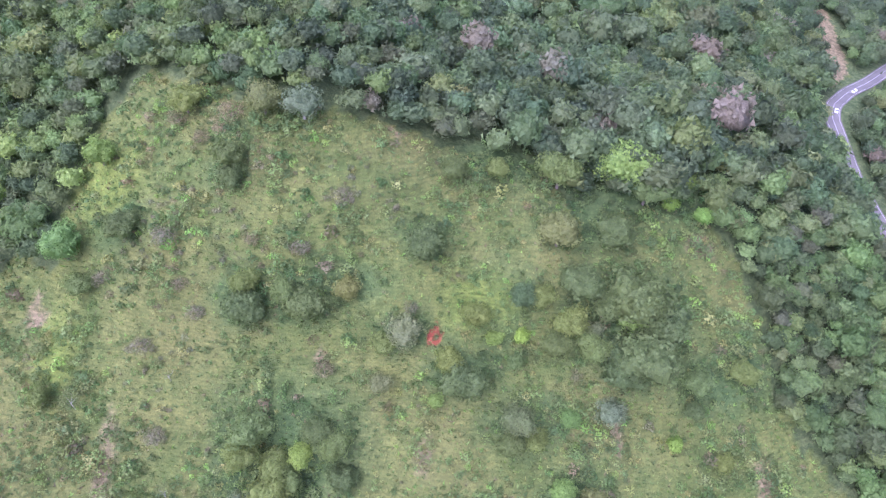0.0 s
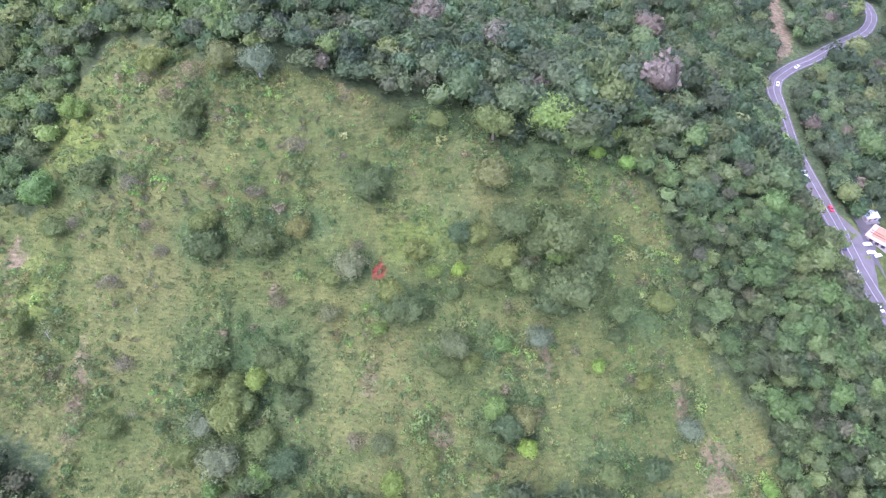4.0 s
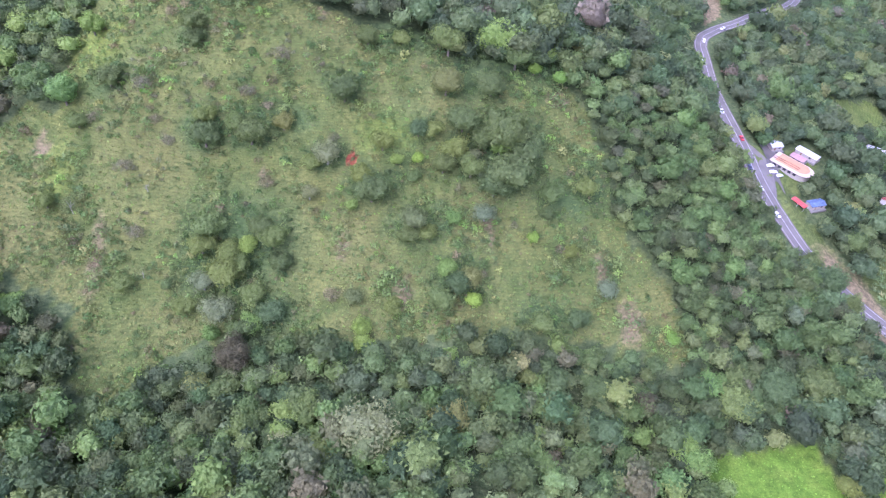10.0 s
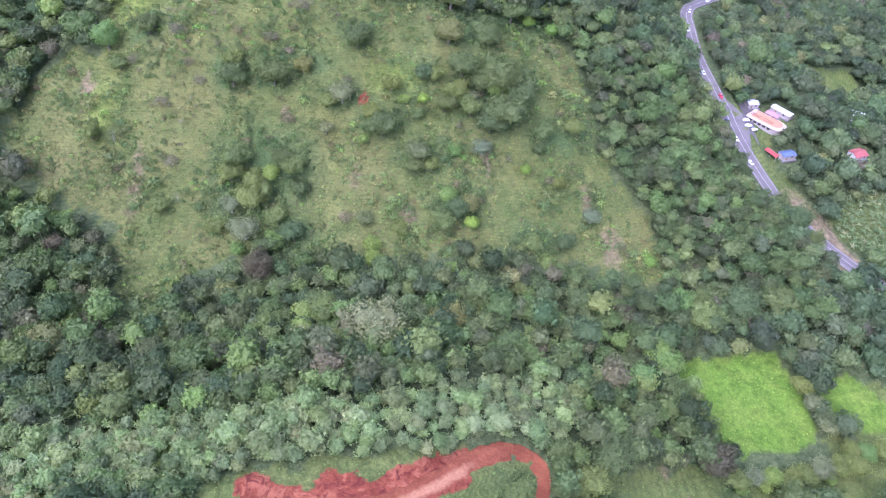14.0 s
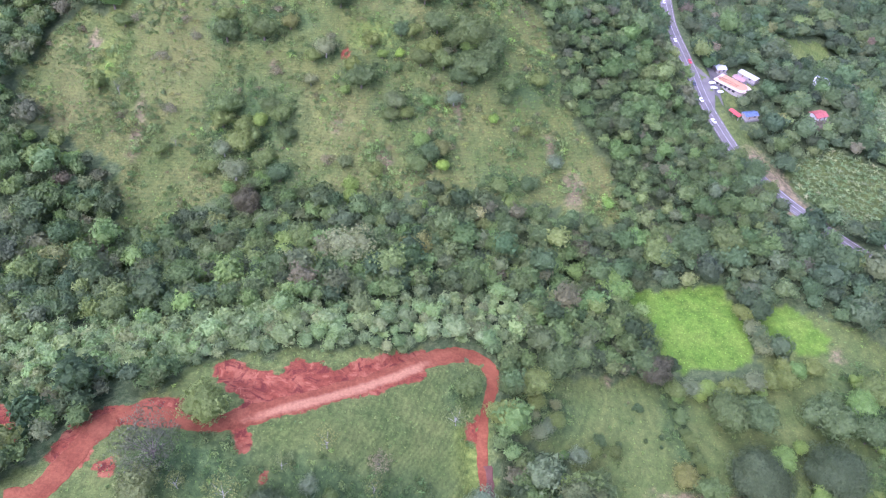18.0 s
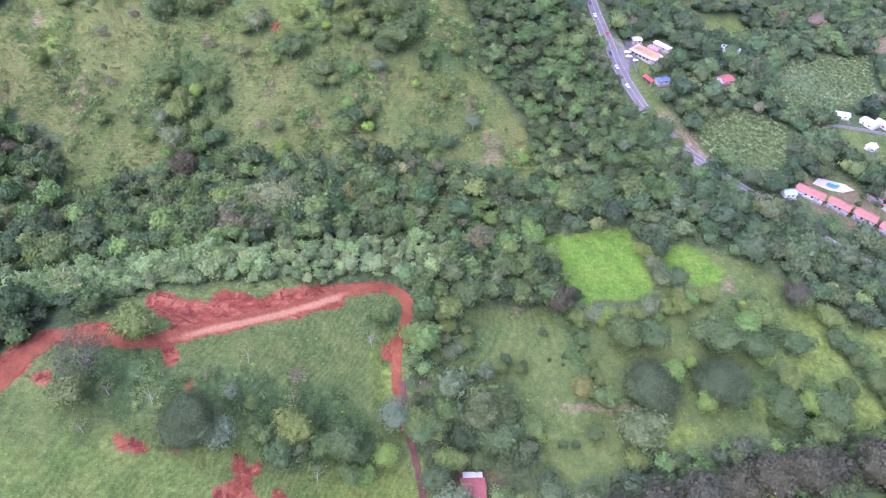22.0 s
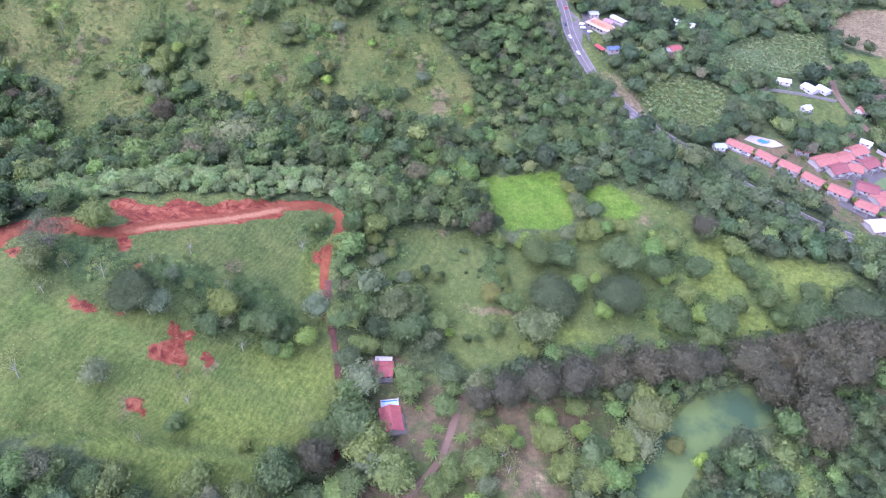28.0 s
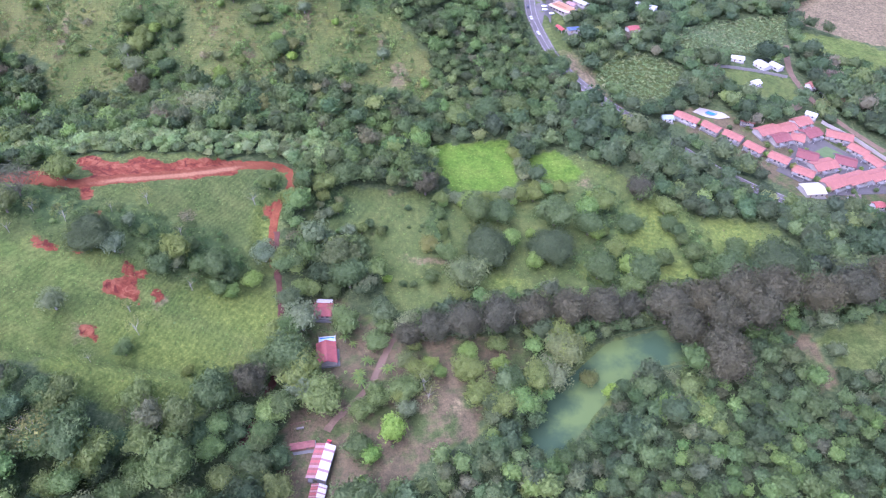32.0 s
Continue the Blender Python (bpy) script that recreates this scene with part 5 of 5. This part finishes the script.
def pool_proto():
    root = new("swimming_pool")
    boxed("pool_rim", root, WHITE, -3.8, 3.8, -2.3, -1.9, -0.5, 0.55)
    boxed("pool_rim", root, WHITE, -3.8, 3.8, 1.9, 2.3, -0.5, 0.55)
    boxed("pool_rim", root, WHITE, -3.8, -3.4, -1.9, 1.9, -0.5, 0.55)
    boxed("pool_rim", root, WHITE, 3.4, 3.8, -1.9, 1.9, -0.5, 0.55)
    boxed("awning", root, plain("pool_cover", (0.42, 0.54, 0.66), 0.35, vary=0.08), -3.4, 3.4, -1.9, 1.9, -0.4, 0.45)
    boxed("water_strip", root, BLUE, -3.4, 3.4, 1.2, 1.88, 0.452, 0.47)
    for x in (-3.9, 3.9):
        for y in (-2.4, 2.4):
            boxed("post", root, ROOF_WHITE, x - 0.06, x + 0.06, y - 0.06, y + 0.06, -0.5, 1.2)
    return root


tagged(set_down(pool_proto(), 6.5, -23.5, 8, 0.2), "pale blue covered pool beside the farmhouse", "pool")


def barn_proto(length, width, h):
    """An open shed roofed with odd sheets, some rusty and some white."""
    root = new("barn")
    hl, hw = length / 2, width / 2
    for k in range(6):
        x = -hl + length * k / 5
        for y in (-hw + 0.2, hw - 0.2):
            boxed("post", root, WOODWORK, x - 0.09, x + 0.09, y - 0.09, y + 0.09, -0.9, h)
    n = 14
    sheet = length / n
    for k in range(n):
        for side in (-1, 1):
            mat = (ROOF_RUST, ROOF_RED, ROOF_RUST, PINKISH)[(k * 3 + (side > 0)) % 4] if side < 0 else (ROOF_WHITE, ROOF_WHITE, PINKISH, ROOF_WHITE)[k % 4]
            s = roof_slope("roof_sheet", root, mat, sheet * 0.97, side * (hw + 0.5), h, 0, h + 1.1, 0.3)
            s.location = (-hl + sheet * (k + 0.5), 0, 0.02 * (k % 3))
    boxed("rear_wall", root, CREAM, -hl, hl, hw - 0.1, hw + 0.05, -0.9, 1.4)
    boxed("floor_slab", root, CONCRETE, -hl, hl, -hw, hw - 0.1, -1.0, 0.05)
    return root


PINKISH = plain("roof_faded_pink", (0.30, 0.185, 0.17), 0.6, vary=0.2)
tagged(set_down(barn_proto(15.5, 7.2, 3.0), 12.2, -86, 262, 0.5), "open barn roofed with rusty and white sheets", "barn")
tagged(set_down(barn_proto(8.0, 5.2, 2.6), 12.5, -99.5, 264, 0.4), "short open shed roofed with pinkish and white sheets", "shed")
shed = house_proto("shed", 9.5, 2.6, WOODWORK, ROOF_RUST, 2.0, 0.5, 0.3, windows=2)
tagged(set_down(shed, 3.5, -78, 12, 0.2), "low rusty-roofed shed beside the barn", "shed")
pen = new("animal_pen")
for k in range(7):
    boxed("post", pen, WOODWORK, -4 + k * 1.3 - 0.07, -4 + k * 1.3 + 0.07, -0.07, 0.07, -0.3, 1.5)
for z in (0.5, 1.0, 1.4):
    boxed("rail", pen, WOODWORK, -4.1, 4.1, 0.07, 0.13, z, z + 0.12)
for k in range(5):
    boxed("side_post", pen, WOODWORK, -4.07, -3.93, -1.2 * k - 1.3, -1.2 * k - 1.16, -0.3, 1.5)
boxed("trough", pen, CONCRETE, -2, 1, -2.4, -1.6, 0, 0.6)
tagged(set_down(pen, 1, -67, 15), "wooden animal pen with rails and a trough", "pen")
hut = house_proto("hut", 1.8, 1.6, WHITE, PINKISH, 1.6, 0.4, 0.2, windows=1)
tagged(set_down(hut, 42, -35, 20, 0.1), "tiny white hut in the bare yard", "hut")

# estate of red-roofed houses
PROTO_HOUSE = {}
ESTATE = [
    (223, 178, 15, 7, -40), (237, 168, 12, 7, -47), (249, 159, 12, 7, -42), (260, 148, 12, 7, -49), (264, 177, 8, 6, -23), (274, 167, 15, 9, 23),
    (288, 171, 13, 9, 23), (301, 179, 12, 9, 23), (304, 168, 12, 10, 26), (280, 160, 13, 10, 18), (293, 162, 9, 10, -24), (273, 138, 12, 8, -40),
    (293, 143, 11, 10, -27), (284, 125, 11, 8, -37), (300, 134, 15, 10, 19), (317, 140, 11, 10, -25), (324, 168, 15, 9, -23), (332, 154, 11, 8, -51),
    (338, 142, 13, 8, -65), (299, 115, 16, 10, 25), (316, 122, 15, 10, 23), (332, 127, 14, 10, 22), (338, 220, 7, 7, -77), (343, 215, 5, 7, -20),
    (327, 229, 7, 5, 36), (351, 233, 5, 5, 15),
]
for k, (x, y, length, width, turn) in enumerate(ESTATE):
    key = (round(length / 2) * 2, width)
    tone = (ROOF_PINK, ROOF_RED_TILE)[k in (3, 8)] if k else ROOF_PINK
    if key not in PROTO_HOUSE:
        ob = house_proto("house", max(key[0], 6), width, CREAM if k % 3 else WHITE, tone, 2.9, 1.6, 0.7, windows=4)
        PROTO_HOUSE[key] = ob
        set_down(ob, x, y, turn, 0.4)
        tagged(ob, "house of the walled estate with a salmon-red tiled roof", "house", group="houses of the estate")
        for s in (-1, 1):
            boxed("carport_roof", ob, CONCRETE, s * key[0] * 0.28 - 1.4, s * key[0] * 0.28 + 1.4, -width / 2 - 3.2, -width / 2 - 0.7, 2.2, 2.32)
            boxed("carport_post", ob, WHITE, s * key[0] * 0.28 - 1.3, s * key[0] * 0.28 - 1.18, -width / 2 - 3.1, -width / 2 - 2.98, -0.5, 2.2)
    else:
        copy_thing(PROTO_HOUSE[key], Matrix.Translation((x, y, ground_z(x, y) + 0.4)) @ pose(0, 0, 0, 0, 0, turn))


def slab(name, poly, mat, lift, words, cat, thick=0.3):
    """A paved or tended patch that follows the ground."""
    p = np.array(poly, float)
    c = p.mean(0)
    rings = [p, c + (p - c) * 0.66, c + (p - c) * 0.33]
    verts = [(*q, ground_z(*q) + lift) for r in rings for q in r] + [(*c, ground_z(*c) + lift)] + [(*q, ground_z(*q) - thick) for q in p]
    n, faces = len(p), []
    for k in range(n):
        j = (k + 1) % n
        faces += [(k, j, n + j, n + k), (n + k, n + j, 2 * n + j, 2 * n + k), (2 * n + k, 2 * n + j, 3 * n), (3 * n + 1 + k, 3 * n + 1 + j, j, k)]
    return tagged(mesh_object(name, verts, faces, mat), words, cat, kind="structure")


slab("street", [(266, 168), (300, 180), (318, 160), (345, 132), (335, 112), (292, 104), (268, 128), (288, 150)], STREET, 0.18, "grey paved street between the estate houses", "street")
slab("lawn", [(300, 150), (312, 158), (322, 150), (311, 143)], plain("lawn_green", (0.11, 0.16, 0.055), 0.95, scale=0.3), 0.34, "small green lawn inside the estate", "lawn")
slab("pool_deck", [(230, 189), (236, 194), (250, 188), (254, 183), (246, 181), (238, 183)], CREAM, 0.25, "white paved deck round the estate pool", "deck")
estate_pool = new("swimming_pool")
bm = bmesh.new()
ring = [(3.5 * math.cos(a) * (1 + 0.18 * math.sin(2 * a)), 2.4 * math.sin(a)) for a in (2 * math.pi * k / 24 for k in range(24))]
top = [bm.verts.new((x, y, 0.42)) for x, y in ring]
low = [bm.verts.new((x, y, -0.3)) for x, y in ring]
bm.faces.new(top)
for k in range(24):
    bm.faces.new((low[k], low[(k + 1) % 24], top[(k + 1) % 24], top[k]))
part("water", bm, BLUE, estate_pool)
bm = bmesh.new()
for k in range(24):
    (x0, y0), (x1, y1) = ring[k], ring[(k + 1) % 24]
    a = [bm.verts.new(q) for q in ((x0, y0, 0.5), (x1, y1, 0.5), (x1 * 1.14, y1 * 1.2, 0.5), (x0 * 1.14, y0 * 1.2, 0.5), (x0 * 1.14, y0 * 1.2, -0.2), (x1 * 1.14, y1 * 1.2, -0.2), (x0, y0, 0.3), (x1, y1, 0.3))]
    bm.faces.new(a[:4])
    bm.faces.new((a[3], a[2], a[5], a[4]))
    bm.faces.new((a[0], a[6], a[7], a[1]))
part("rim", bm, CONCRETE, estate_pool)
tagged(set_down(estate_pool, 242, 187, -20), "kidney-shaped blue swimming pool on a white deck", "pool")
big = house_proto("house", 12, 10, CREAM, plain("roof_cream", (0.42, 0.39, 0.29), 0.6, vary=0.12), 3.0, 1.2, windows=3)
tagged(set_down(big, 282, 106, 8, 0.4), "large house with a cream sheet roof", "house")
for x, y, l, w, turn, mat, words in (
    (225, 336, 17, 11, -30, ROOF_WHITE, "long low building with a white metal roof"),
    (204, 285, 9, 7, 20, ROOF_RED, "small house with a bright red roof"),
    (280, 258, 9, 5, -15, ROOF_WHITE, "white-roofed shed behind the wall"),
    (297, 251, 10, 8, -60, ROOF_WHITE, "white-roofed house behind the wall"),
    (308, 252, 9, 6, -60, ROOF_WHITE, "white-roofed store beside the lane"),
    (282, 221, 6, 5, 30, ROOF_WHITE, "small white hut on the lawn"),
    (209, 177, 7, 5, 0, plain("roof_sage", (0.30, 0.37, 0.34), 0.5), "small house with a pale green roof"),
    (312, 189, 7, 4, -35, ROOF_WHITE, "white gatehouse at the estate entrance"),
    (318, 95, 6, 5, 10, ROOF_RED, "little house with a crimson roof"),
    (306, 101, 6, 4, 10, PINKISH, "little house with a faded pink roof"),
):
    ob = house_proto("house", l, w, WHITE, mat, 2.7, 1.1, 0.5, windows=2)
    tagged(set_down(ob, x, y, turn, 0.3), words, "house")


def wall_run(name, line, h, thick, mat, words):
    root = new(name)
    for (x0, y0), (x1, y1) in zip(line, line[1:]):
        n = max(1, int(math.hypot(x1 - x0, y1 - y0) / 4))
        for k in range(n):
            a = Vector((x0 + (x1 - x0) * k / n, y0 + (y1 - y0) * k / n))
            b = Vector((x0 + (x1 - x0) * (k + 1) / n, y0 + (y1 - y0) * (k + 1) / n))
            za, zb = ground_z(*a), ground_z(*b)
            s = (b - a).normalized()
            o = Vector((-s.y, s.x)) * thick / 2
            bm = bmesh.new()
            v = [bm.verts.new((*q, z)) for q, z in ((a + o, za - 0.5), (b + o, zb - 0.5), (b - o, zb - 0.5), (a - o, za - 0.5), (a + o, za + h), (b + o, zb + h), (b - o, zb + h), (a - o, za + h))]
            for f in ((0, 3, 2, 1), (4, 5, 6, 7), (0, 1, 5, 4), (1, 2, 6, 5), (2, 3, 7, 6), (3, 0, 4, 7)):
                bm.faces.new([v[q] for q in f])
            part("wall_panel", bm, mat, root)
    return tagged(root, words, "wall")


wall_run("boundary_wall", [(258, 245), (284, 242), (312, 238)], 2.2, 0.3, CONCRETE, "long grey concrete boundary wall beside the lawn")
wall_run("boundary_wall", [(318, 184), (336, 168), (352, 142)], 2.4, 0.3, CREAM, "cream wall along the edge of the estate")


# roadside restaurant
def restaurant():
    root = new("restaurant")
    bm = bmesh.new()
    n = 12
    out = [(-10, -5.5), (6, -5.5)] + [(6 + 5.5 * math.cos(a), 5.5 * math.sin(a)) for a in (math.pi * (k / n - 0.5) for k in range(1, n))] + [(6, 5.5), (-10, 5.5)]
    lo, hi = [bm.verts.new((x, y, -1)) for x, y in out], [bm.verts.new((x, y, 3.4)) for x, y in out]
    for k in range(len(out)):
        j = (k + 1) % len(out)
        bm.faces.new((lo[k], lo[j], hi[j], hi[k]))
    part("wall", bm, CREAM, root)
    for f0, f1, z0, z1, mat, nm in ((1.12, 0.88, 3.1, 3.7, plain("roof_cream_band", (0.44, 0.35, 0.27), 0.75, vary=0.12), "roof_skirt"), (0.88, 0.0, 3.7, 4.7, ROOF_ORANGE, "roof")):
        bm = bmesh.new()
        a = [bm.verts.new((x * f0, y * f0, z0)) for x, y in out]
        b = [bm.verts.new((x * f1, y * f1, z1)) for x, y in out] if f1 else [bm.verts.new((-1, 0, z1))] * len(out)
        for k in range(len(out)):
            j = (k + 1) % len(out)
            bm.faces.new((a[k], a[j], b[j], b[k]) if f1 else (a[k], a[j], b[0]))
        part(nm, bm, mat, root)
    for k in range(5):
        boxed("window", root, DARK, -8.5 + 3 * k, -6.7 + 3 * k, -5.6, -5.52, 1.0, 2.4)
    boxed("roof_beam", root, WOODWORK, -10.2, 5.0, -3.2, -2.9, 4.15, 4.4)
    boxed("roof_beam", root, WOODWORK, -10.2, 5.0, -1.6, -1.3, 4.4, 4.62)
    return root


tagged(set_down(restaurant(), 152, 307, -48, 0.6), "round-ended roadside restaurant with an orange and cream roof", "restaurant")
for x, y, l, w, turn, mat, words in ((168, 321, 13, 5, -52, ROOF_WHITE, "long white-roofed annexe behind the restaurant"), (149, 326, 7, 6, 10, plain("roof_grey", (0.40, 0.42, 0.45), 0.5), "grey sheet-roofed shelter beside the car park"),
                                   (160, 316, 8, 5, -50, PINKISH, "small pinkish shed between the roofs"), (157, 280, 9, 5, 15, plain("blue_tarps", (0.10, 0.14, 0.23), 0.7, vary=0.6, scale=0.8), "stall covered with blue and grey tarps")):
    ob = house_proto("shed", l, w, CREAM, mat, 2.6, 0.7, 0.4, windows=2)
    tagged(set_down(ob, x, y, turn, 0.4), words, "shed")
slab("car_park", [(129, 322), (146, 327), (150, 318), (142, 300), (140, 284), (131, 276), (129, 295)], ASPHALT, 0.28, "grey asphalt car park beside the road", "car park")
tent = new("market_tent")
roof_slope("canopy", tent, plain("red_canvas", (0.38, 0.06, 0.045), 0.7), 9, -2.0, 2.3, 0, 3.1)
roof_slope("canopy", tent, plain("red_canvas_faded", (0.40, 0.11, 0.08), 0.7), 9, 2.0, 2.3, 0, 3.1)
for x in (-4.3, 0, 4.3):
    for y in (-1.8, 1.8):
        boxed("pole", tent, ROOF_WHITE, x - 0.06, x + 0.06, y - 0.06, y + 0.06, -0.3, 2.35)
tagged(set_down(tent, 147, 279, -62), "long red canvas roadside tent", "tent")


# ---------------------------------------------------------------- vehicles
def car_proto(name, paint, length=4.3, h=1.45):
    root = new(name)
    hl = length / 2
    bm = bmesh.new()
    prof = [(-hl, 0.35), (-hl, 0.85), (-hl * 0.82, 0.95), (-hl * 0.62, h), (hl * 0.15, h), (hl * 0.45, 0.98), (hl * 0.95, 0.85), (hl, 0.6), (hl, 0.35)]
    sides = []
    for y in (-0.86, 0.86):
        sides.append([bm.verts.new((x, y * (0.82 if z > 1.1 else 1), z)) for x, z in prof])
    bm.faces.new(sides[0])
    bm.faces.new(sides[1][::-1])
    for k in range(len(prof)):
        j = (k + 1) % len(prof)
        bm.faces.new((sides[0][j], sides[0][k], sides[1][k], sides[1][j]))
    bmesh.ops.recalc_face_normals(bm, faces=bm.faces[:])
    part("body", bm, paint, root)
    bm = bmesh.new()
    a = [bm.verts.new(p) for p in ((hl * 0.17, -0.66, h - 0.02), (hl * 0.17, 0.66, h - 0.02), (hl * 0.45, 0.8, 1.01), (hl * 0.45, -0.8, 1.01))]
    b = [bm.verts.new((v.co.x + 0.03, v.co.y, v.co.z + 0.03)) for v in a]
    bm.faces.new(b)
    for k in range(4):
        bm.faces.new((a[k], a[(k + 1) % 4], b[(k + 1) % 4], b[k]))
    part("windscreen", bm, DARK, root)
    for x in (-hl * 0.62, hl * 0.62):
        for y in (-0.8, 0.8):
            bm = bmesh.new()
            bmesh.ops.create_cone(bm, cap_ends=True, segments=12, radius1=0.33, radius2=0.33, depth=0.2, matrix=Matrix.Translation((x, y, 0.33)) @ pose(0, 0, 0, 90, 0, 0))
            part("wheel", bm, DARK, root)
    return root


CAR_WHITE, CAR_RED, CAR_DARK = plain("car_white", (0.75, 0.76, 0.78), 0.3, vary=0.03), plain("car_red", (0.45, 0.05, 0.06), 0.3, vary=0.03), plain("car_dark", (0.06, 0.07, 0.09), 0.3, vary=0.03)
protos = {}


def park(x, y, turn, paint, words, lift):
    if paint not in protos:
        protos[paint] = car_proto("car", {"white": CAR_WHITE, "red": CAR_RED, "dark": CAR_DARK}[paint])
        ob = protos[paint]
        ob.matrix_basis = Matrix.Translation((x, y, ground_z(x, y) + lift)) @ pose(0, 0, 0, 0, 0, turn)
    else:
        ob = copy_thing(protos[paint], Matrix.Translation((x, y, ground_z(x, y) + lift)) @ pose(0, 0, 0, 0, 0, turn))
    tagged(ob, words, "car")


for x, y, turn in ((136, 302, 10), (136, 297, 5), (142, 299, 20)):
    park(x, y, turn, "white", "white car parked beside the restaurant", 0.28)
road_line = smooth_line(MAIN_ROAD, 2.0)
bend = int(np.argmin(np.hypot(road_line[:, 0] - 277, road_line[:, 1] - 590)))


def station(at):
    """A place along the road, counted from the upper bend."""
    return int(bend + at * (len(road_line) - 2 - bend))


for at, side, paint in ((0.30, 1, "white"), (0.355, 1, "white"), (0.40, -1, "white"), (0.455, -1, "dark"), (0.49, -1, "white"), (0.535, 1, "red"), (0.575, -1, "dark"), (0.60, -1, "white"), (0.625, -1, "white")):
    k = station(at)
    d = road_line[k + 1] - road_line[k]
    d = d / np.hypot(*d)
    x, y = road_line[k] + np.array([-d[1], d[0]]) * side * 1.8
    park(x, y, math.degrees(math.atan2(d[1], d[0])), paint, {"white": "white car on the main road", "red": "red car on the main road", "dark": "dark car on the main road"}[paint], 0.26)

park(13.5, -76.5, 75, "red", "red pickup parked beside the barn", 0.05)

# guard rail along the valley side of the road
rail = new("guard_rail")
for k in range(station(0.70), station(0.86), 2):
    d = road_line[k + 1] - road_line[k]
    d = d / np.hypot(*d)
    p0 = road_line[k] + np.array([-d[1], d[0]]) * -5.2
    p1 = p0 + d * 3.9
    boxed("post", rail, CONCRETE, p0[0] - 0.08, p0[0] + 0.08, p0[1] - 0.08, p0[1] + 0.08, ground_z(*p0) - 0.3, ground_z(*p0) + 0.75)
    bm = bmesh.new()
    z0, z1 = ground_z(*p0) + 0.45, ground_z(*p1) + 0.45
    v = [bm.verts.new(q) for q in ((*p0, z0), (*p1, z1), (*p1, z1 + 0.32), (*p0, z0 + 0.32))]
    o = np.array([-d[1], d[0]]) * 0.06
    w = [bm.verts.new((q.co.x + o[0], q.co.y + o[1], q.co.z)) for q in v]
    bm.faces.new(v)
    bm.faces.new(w[::-1])
    for a_ in range(4):
        bm.faces.new((v[a_], w[a_], w[(a_ + 1) % 4], v[(a_ + 1) % 4]))
    part("rail", bm, ROOF_WHITE, rail)
tagged(rail, "grey metal guard rail along the main road", "guard rail")

# gardens of the estate
for x, y, r in ((230, 172, 2.6), (243, 162, 2.2), (256, 152, 2.4), (266, 142, 2.6), (270, 152, 2.0), (279, 130, 3.0), (290, 118, 2.8), (284, 148, 1.8), (296, 152, 1.6), (309, 131, 1.8), (326, 135, 1.8), (313, 168, 2.0), (322, 160, 1.7), (336, 118, 2.2), (250, 170, 2.2), (256, 176, 2.4), (262, 170, 1.8), (293, 108, 2.4), (309, 108, 2.2), (325, 112, 2.0)):
    plant(("mid", "dark", "bright")[int(x) % 3], [(x, y, r)], "garden trees of the estate")
